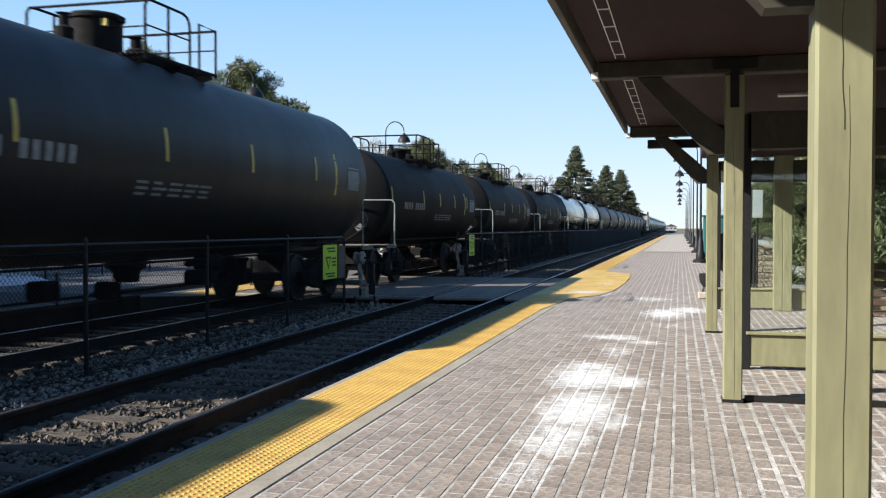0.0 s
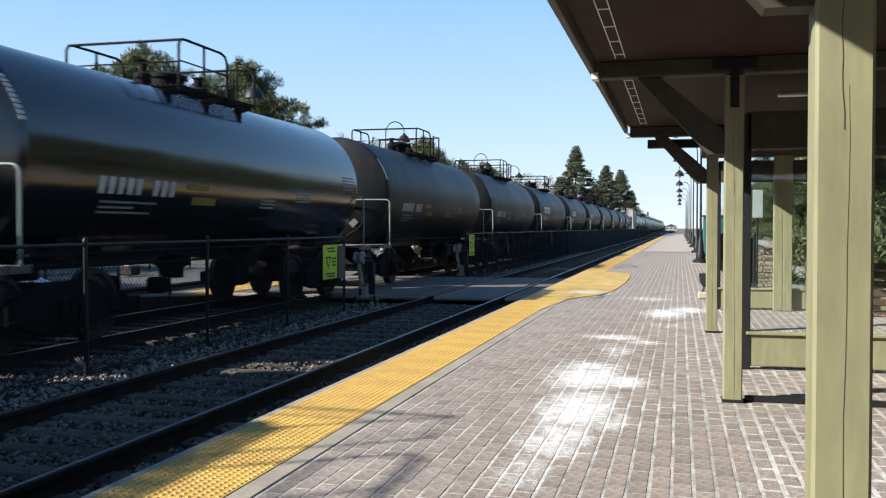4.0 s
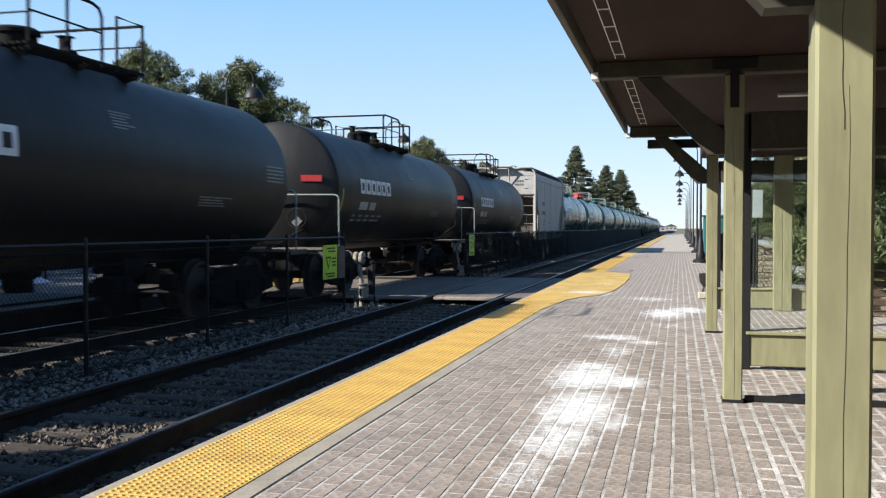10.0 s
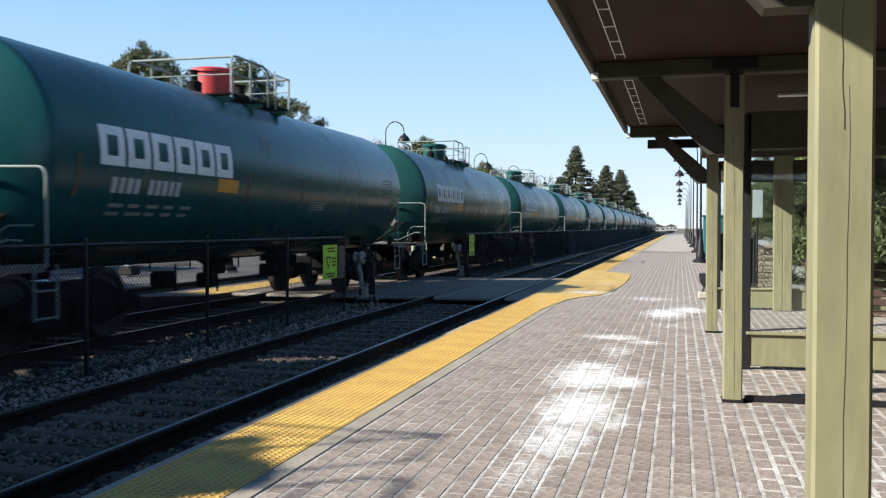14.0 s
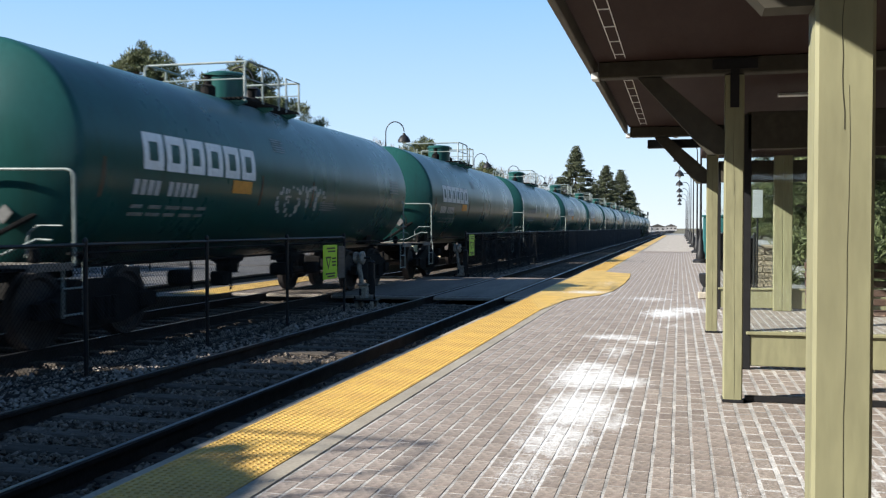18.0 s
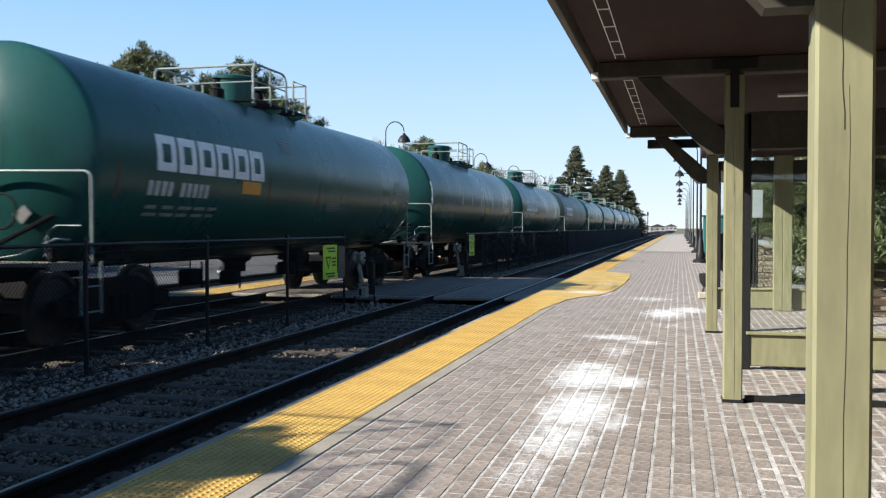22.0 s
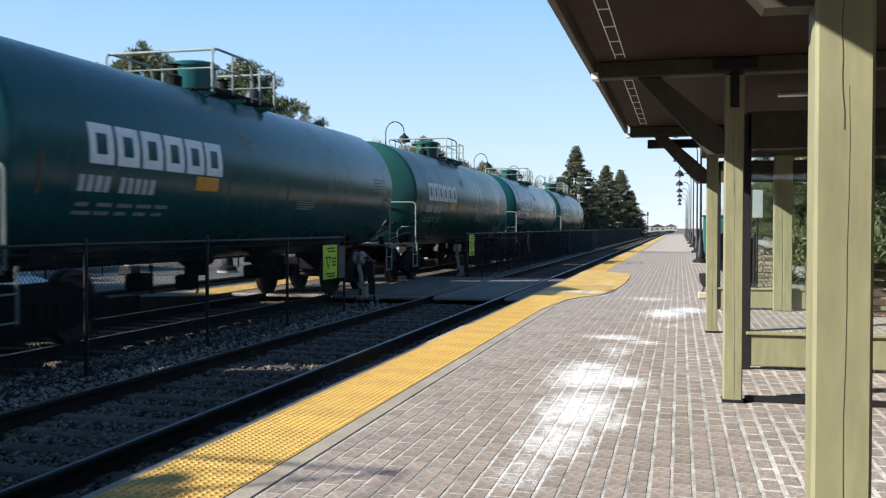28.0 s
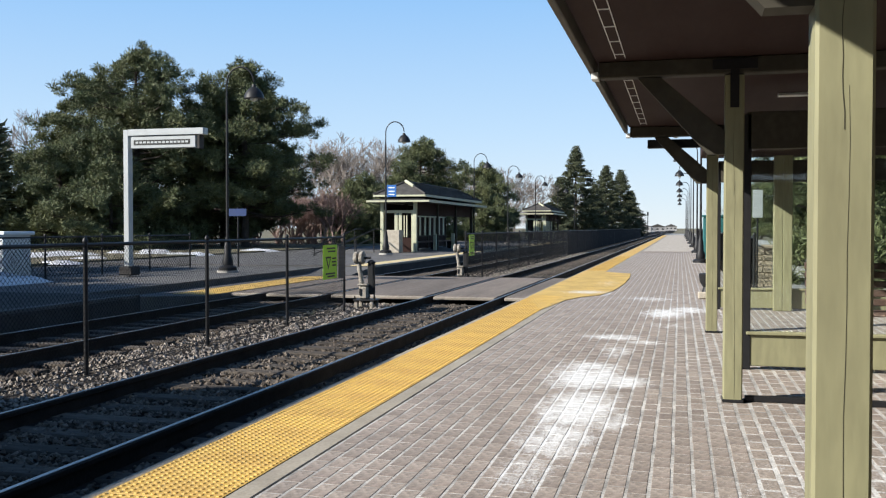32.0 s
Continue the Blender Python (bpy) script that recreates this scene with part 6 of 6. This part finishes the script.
def bench(x, y, rz, label):
    b = thing("bench", label, "bench", pose(x, y, 0, rz=rz), "benches")
    for i in range(5):
        part("seat_slat", box((0, 0.06 + i * 0.088, 0.44), (1.7, 0.07, 0.03), 0.006), M_BENCH, b)
    for i in range(5):
        part("back_slat", box((0, 0.50 + i * 0.022, 0.52 + i * 0.085), (1.7, 0.028, 0.065), 0.006), M_BENCH, b)
    for s in (-1, 1):
        sx = s * 0.82
        part("leg", MB().tube([(sx, 0.02, 0.0), (sx, 0.10, 0.2), (sx, 0.04, 0.42), (sx, 0.46, 0.42)], 0.022, 8), M_BLACKMETAL, b, smooth=True)
        part("rear_leg", MB().tube([(sx, 0.52, 0.0), (sx, 0.44, 0.22), (sx, 0.48, 0.42), (sx, 0.62, 0.92)], 0.022, 8), M_BLACKMETAL, b, smooth=True)
        sc = [(sx, 0.12 + (0.10 - 0.0045 * i) * math.cos(i * 0.45), 0.62 + (0.10 - 0.0045 * i) * math.sin(i * 0.45)) for i in range(18)]
        part("scroll_arm", MB().tube([(sx, 0.50, 0.66), (sx, 0.3, 0.70), (sx, 0.2, 0.66)] + sc, 0.016, 7), M_BLACKMETAL, b, smooth=True)
    return b


bench(2.02, 8.95, 0, "slatted bench with black cast-iron scroll arms in the shelter")
nb = thing("information_sign", "white notice panel seen through the shelter glass", "sign")
part("plate", box((1.25, 16.2, 1.62), (0.16, 0.03, 0.46), 0.004), M_SILVER, nb)
part("pole", MB().tube([(1.25, 16.23, 0), (1.25, 16.23, 1.9)], 0.014, 8), M_BLACKMETAL, nb)
for x, y, z, rz in ((6.2, 23.5, -0.8, 40), (6.8, 31.0, -0.5, 140), (6.1, 19.4, -1.0, 90), (8.2, 27.5, 0.4, 250), (7.0, 40.0, -1.0, 200), (9.5, 26.0, 0.2, 310)):
    again(p3, x, y, z, rz, "dense evergreen behind the shelter")

# trees along the back of the platform, farther on
for i in range(11):
    y = 47 + i * 9.5
    again((p3, b1, p3, s1)[i % 4], 11.5 + (i * 37 % 5) * 0.7, y, -0.3 if i % 4 < 3 else -4.5, i * 67, ("dense evergreen behind the platform", "leafless tree behind the platform", "dense evergreen behind the platform", "pointed spruce behind the platform")[i % 4])

# evergreens out of view beside the eye, added to cast shade on the opposite platform
for x, y, z, rz in ((-28.0, 17.0, 0.5, 70), (-25.0, 12.0, -0.9, 130), (-20.5, 8.2, 0.3, 10), (-23.8, 8.2, 0.8, 60), (-22.0, 4.5, 0.4, 10), (-22.5, 1.5, 0.5, 100), (-21.5, -3.0, 0.2, 190), (-23.0, -7.5, 0.4, 280), (-22.0, -12.0, 0.0, 40)):
    again(p3, x, y, z, rz, "unseen evergreen added to shade the opposite platform")
M_HAZEWALL = mat("pale_siding", (0.30, 0.29, 0.28), 0.8, var=0.1, scale=1)
for x, y, w, h, l in ((-9.5, 420, 7, 2.0, "pale low building far along the line"), (-4.5, 520, 6, 2.4, "small pale building at the end of the line"), (-16.0, 380, 10, 2.2, "white low shed far beyond the fence")):
    bl = thing("far_building", l, "building", group="far buildings")
    part("wall", box((x, y, h / 2 - 0.5), (w, 8, h)), M_HAZEWALL, bl)
    part("roof", MB().prism([(x - w / 2 - 0.3, h - 0.5), (x + w / 2 + 0.3, h - 0.5), (x, h + 0.8)], "y", y - 4.2, y + 4.2), M_ROOF, bl)
    for k in range(3):
        part("window", box((x - w / 3 + k * w / 3, y - 4.02, h * 0.45 - 0.3), (w * 0.14, 0.06, h * 0.3)), M_SIGNBLACK, bl)
mast = thing("signal_mast", "thin railway signal mast far along the line", "signal")
part("pole", MB().tube([(-9.8, 300, -0.5), (-9.8, 300, 6.2)], 0.12, 8), M_BLACKMETAL, mast)
part("head", box((-9.8, 299.8, 5.6), (0.5, 0.3, 1.1), 0.05), M_BLACKMETAL, mast)


# ---- brick paving ----
M_PAVER = salted(mat("brick_paver", (0.285, 0.242, 0.200), 0.85, var=0.62, scale=3.4, fine=48, bump=0.8, depth=0.005, island=0.14, col2=(0.205, 0.165, 0.138)), 0.84, 0.05)
M_PAVER1 = salted(mat("brick_paver_single", (0.285, 0.242, 0.200), 0.85, var=0.62, scale=3.4, fine=48, bump=0.8, depth=0.005, rand=0.14, col2=(0.205, 0.165, 0.138)), 0.84, 0.05)
M_JOINT = salted(mat("sand_joint", (0.50, 0.475, 0.435), 0.95, var=0.6, scale=3.0, fine=45, bump=0.5, depth=0.004), 0.9, 0.14)
part("joint_bed", box((1.44, 20.0, -0.0085), (6.62, 52.0, 0.013)), M_JOINT, platform)
PX, PY, TOP = 0.1016, 0.2032, 0.018
bw, bl = PX - 0.011, PY - 0.009
one = MB()
x, y = bw / 2, bl / 2
one.add([(-x, -y, 0), (x, -y, 0), (x, y, 0), (-x, y, 0), (-x + 0.004, -y + 0.004, 0.012), (x - 0.004, -y + 0.004, 0.012), (x - 0.004, y - 0.004, 0.012), (-x + 0.004, y - 0.004, 0.012)],
        [(4, 5, 6, 7), (0, 1, 5, 4), (1, 2, 6, 5), (2, 3, 7, 6), (3, 0, 4, 7)])
one_me = soup(one.v, one.f, "brick", M_PAVER1)
bv, bf = np.array(one.v), np.array(one.f)
allv, allf, count, singles = [], [], 0, 0
for i in range(62):
    px = BORDER + 0.06 + i * PX
    n = 232 if px < 1.3 else 62
    for j in range(-41, n):
        py = 2.4 + j * PY + (PY / 2 if i % 2 else 0)
        if px < -1.25 and 16.9 < py < 24.8:
            continue
        jit = rng.uniform(-0.0012, 0.0012, 3) * np.array([1.5, 1.5, 0.5])
        if i < 22 and 3.6 < py < 5.9:
            part("brick", one_me, None, platform, at=pose(px + jit[0], py + jit[1], -0.012 + jit[2], rz=rng.uniform(-0.5, 0.5)))
            continue
        f = 1.0 - 0.11 * min(1.0, max(0.0, (px + 0.5) / 0.8))
        allv.append(bv * np.array([f, f, 1.0]) + np.array([px + jit[0], py + jit[1], -0.012 + jit[2]]))
        allf.append(bf + 8 * count)
        count += 1
joined = part("brick_paving", soup(np.concatenate(allv).tolist(), np.concatenate(allf).tolist(), "brick_paving", M_PAVER), None, platform)
tagged(joined, kind="stuff")
M_FARPAVE = mat("far_brick_paving", (0.40, 0.352, 0.288), 0.9, var=0.22, scale=1.2, fine=25, bump=0.3, stretch=(4, 0.6, 1))
part("far_paving", box((1.6, 105.5, -0.004), (6.9, 113.0, 0.012)), M_FARPAVE, platform)
part("near_paving", box((1.6, -23.0, -0.004), (6.9, 33.8, 0.012)), M_FARPAVE, platform)


# ---- movement ----
def motions():
    """Every car rolls past at one steady speed; its wheelsets turn while it is near."""
    for ob, y in CARS:
        walk(ob, [(t, pose(FAR_C, y - SPEED * t, RAIL_TOP)) for t in (0, 8, 16, 24, 32)])
        t0, t1 = max(0.0, (y - 42) / SPEED), min(32.0, (y + 10) / SPEED)
        if t1 <= 0.1:
            continue
        n = int((t1 - t0) * 24) + 1
        times = sorted({0.0, 32.0, *(t0 + (t1 - t0) * i / n for i in range(n + 1))})
        for w in ob.children_recursive:
            if not w.name.startswith("wheelset"):
                continue
            p = w.matrix_basis.translation.copy()
            rows = [(t, pose(p.x, p.y, p.z, rx=math.degrees(SPEED / 0.457 * (min(max(t, t0), t1) - t0)))) for t in times]
            walk(w, rows)


motions()
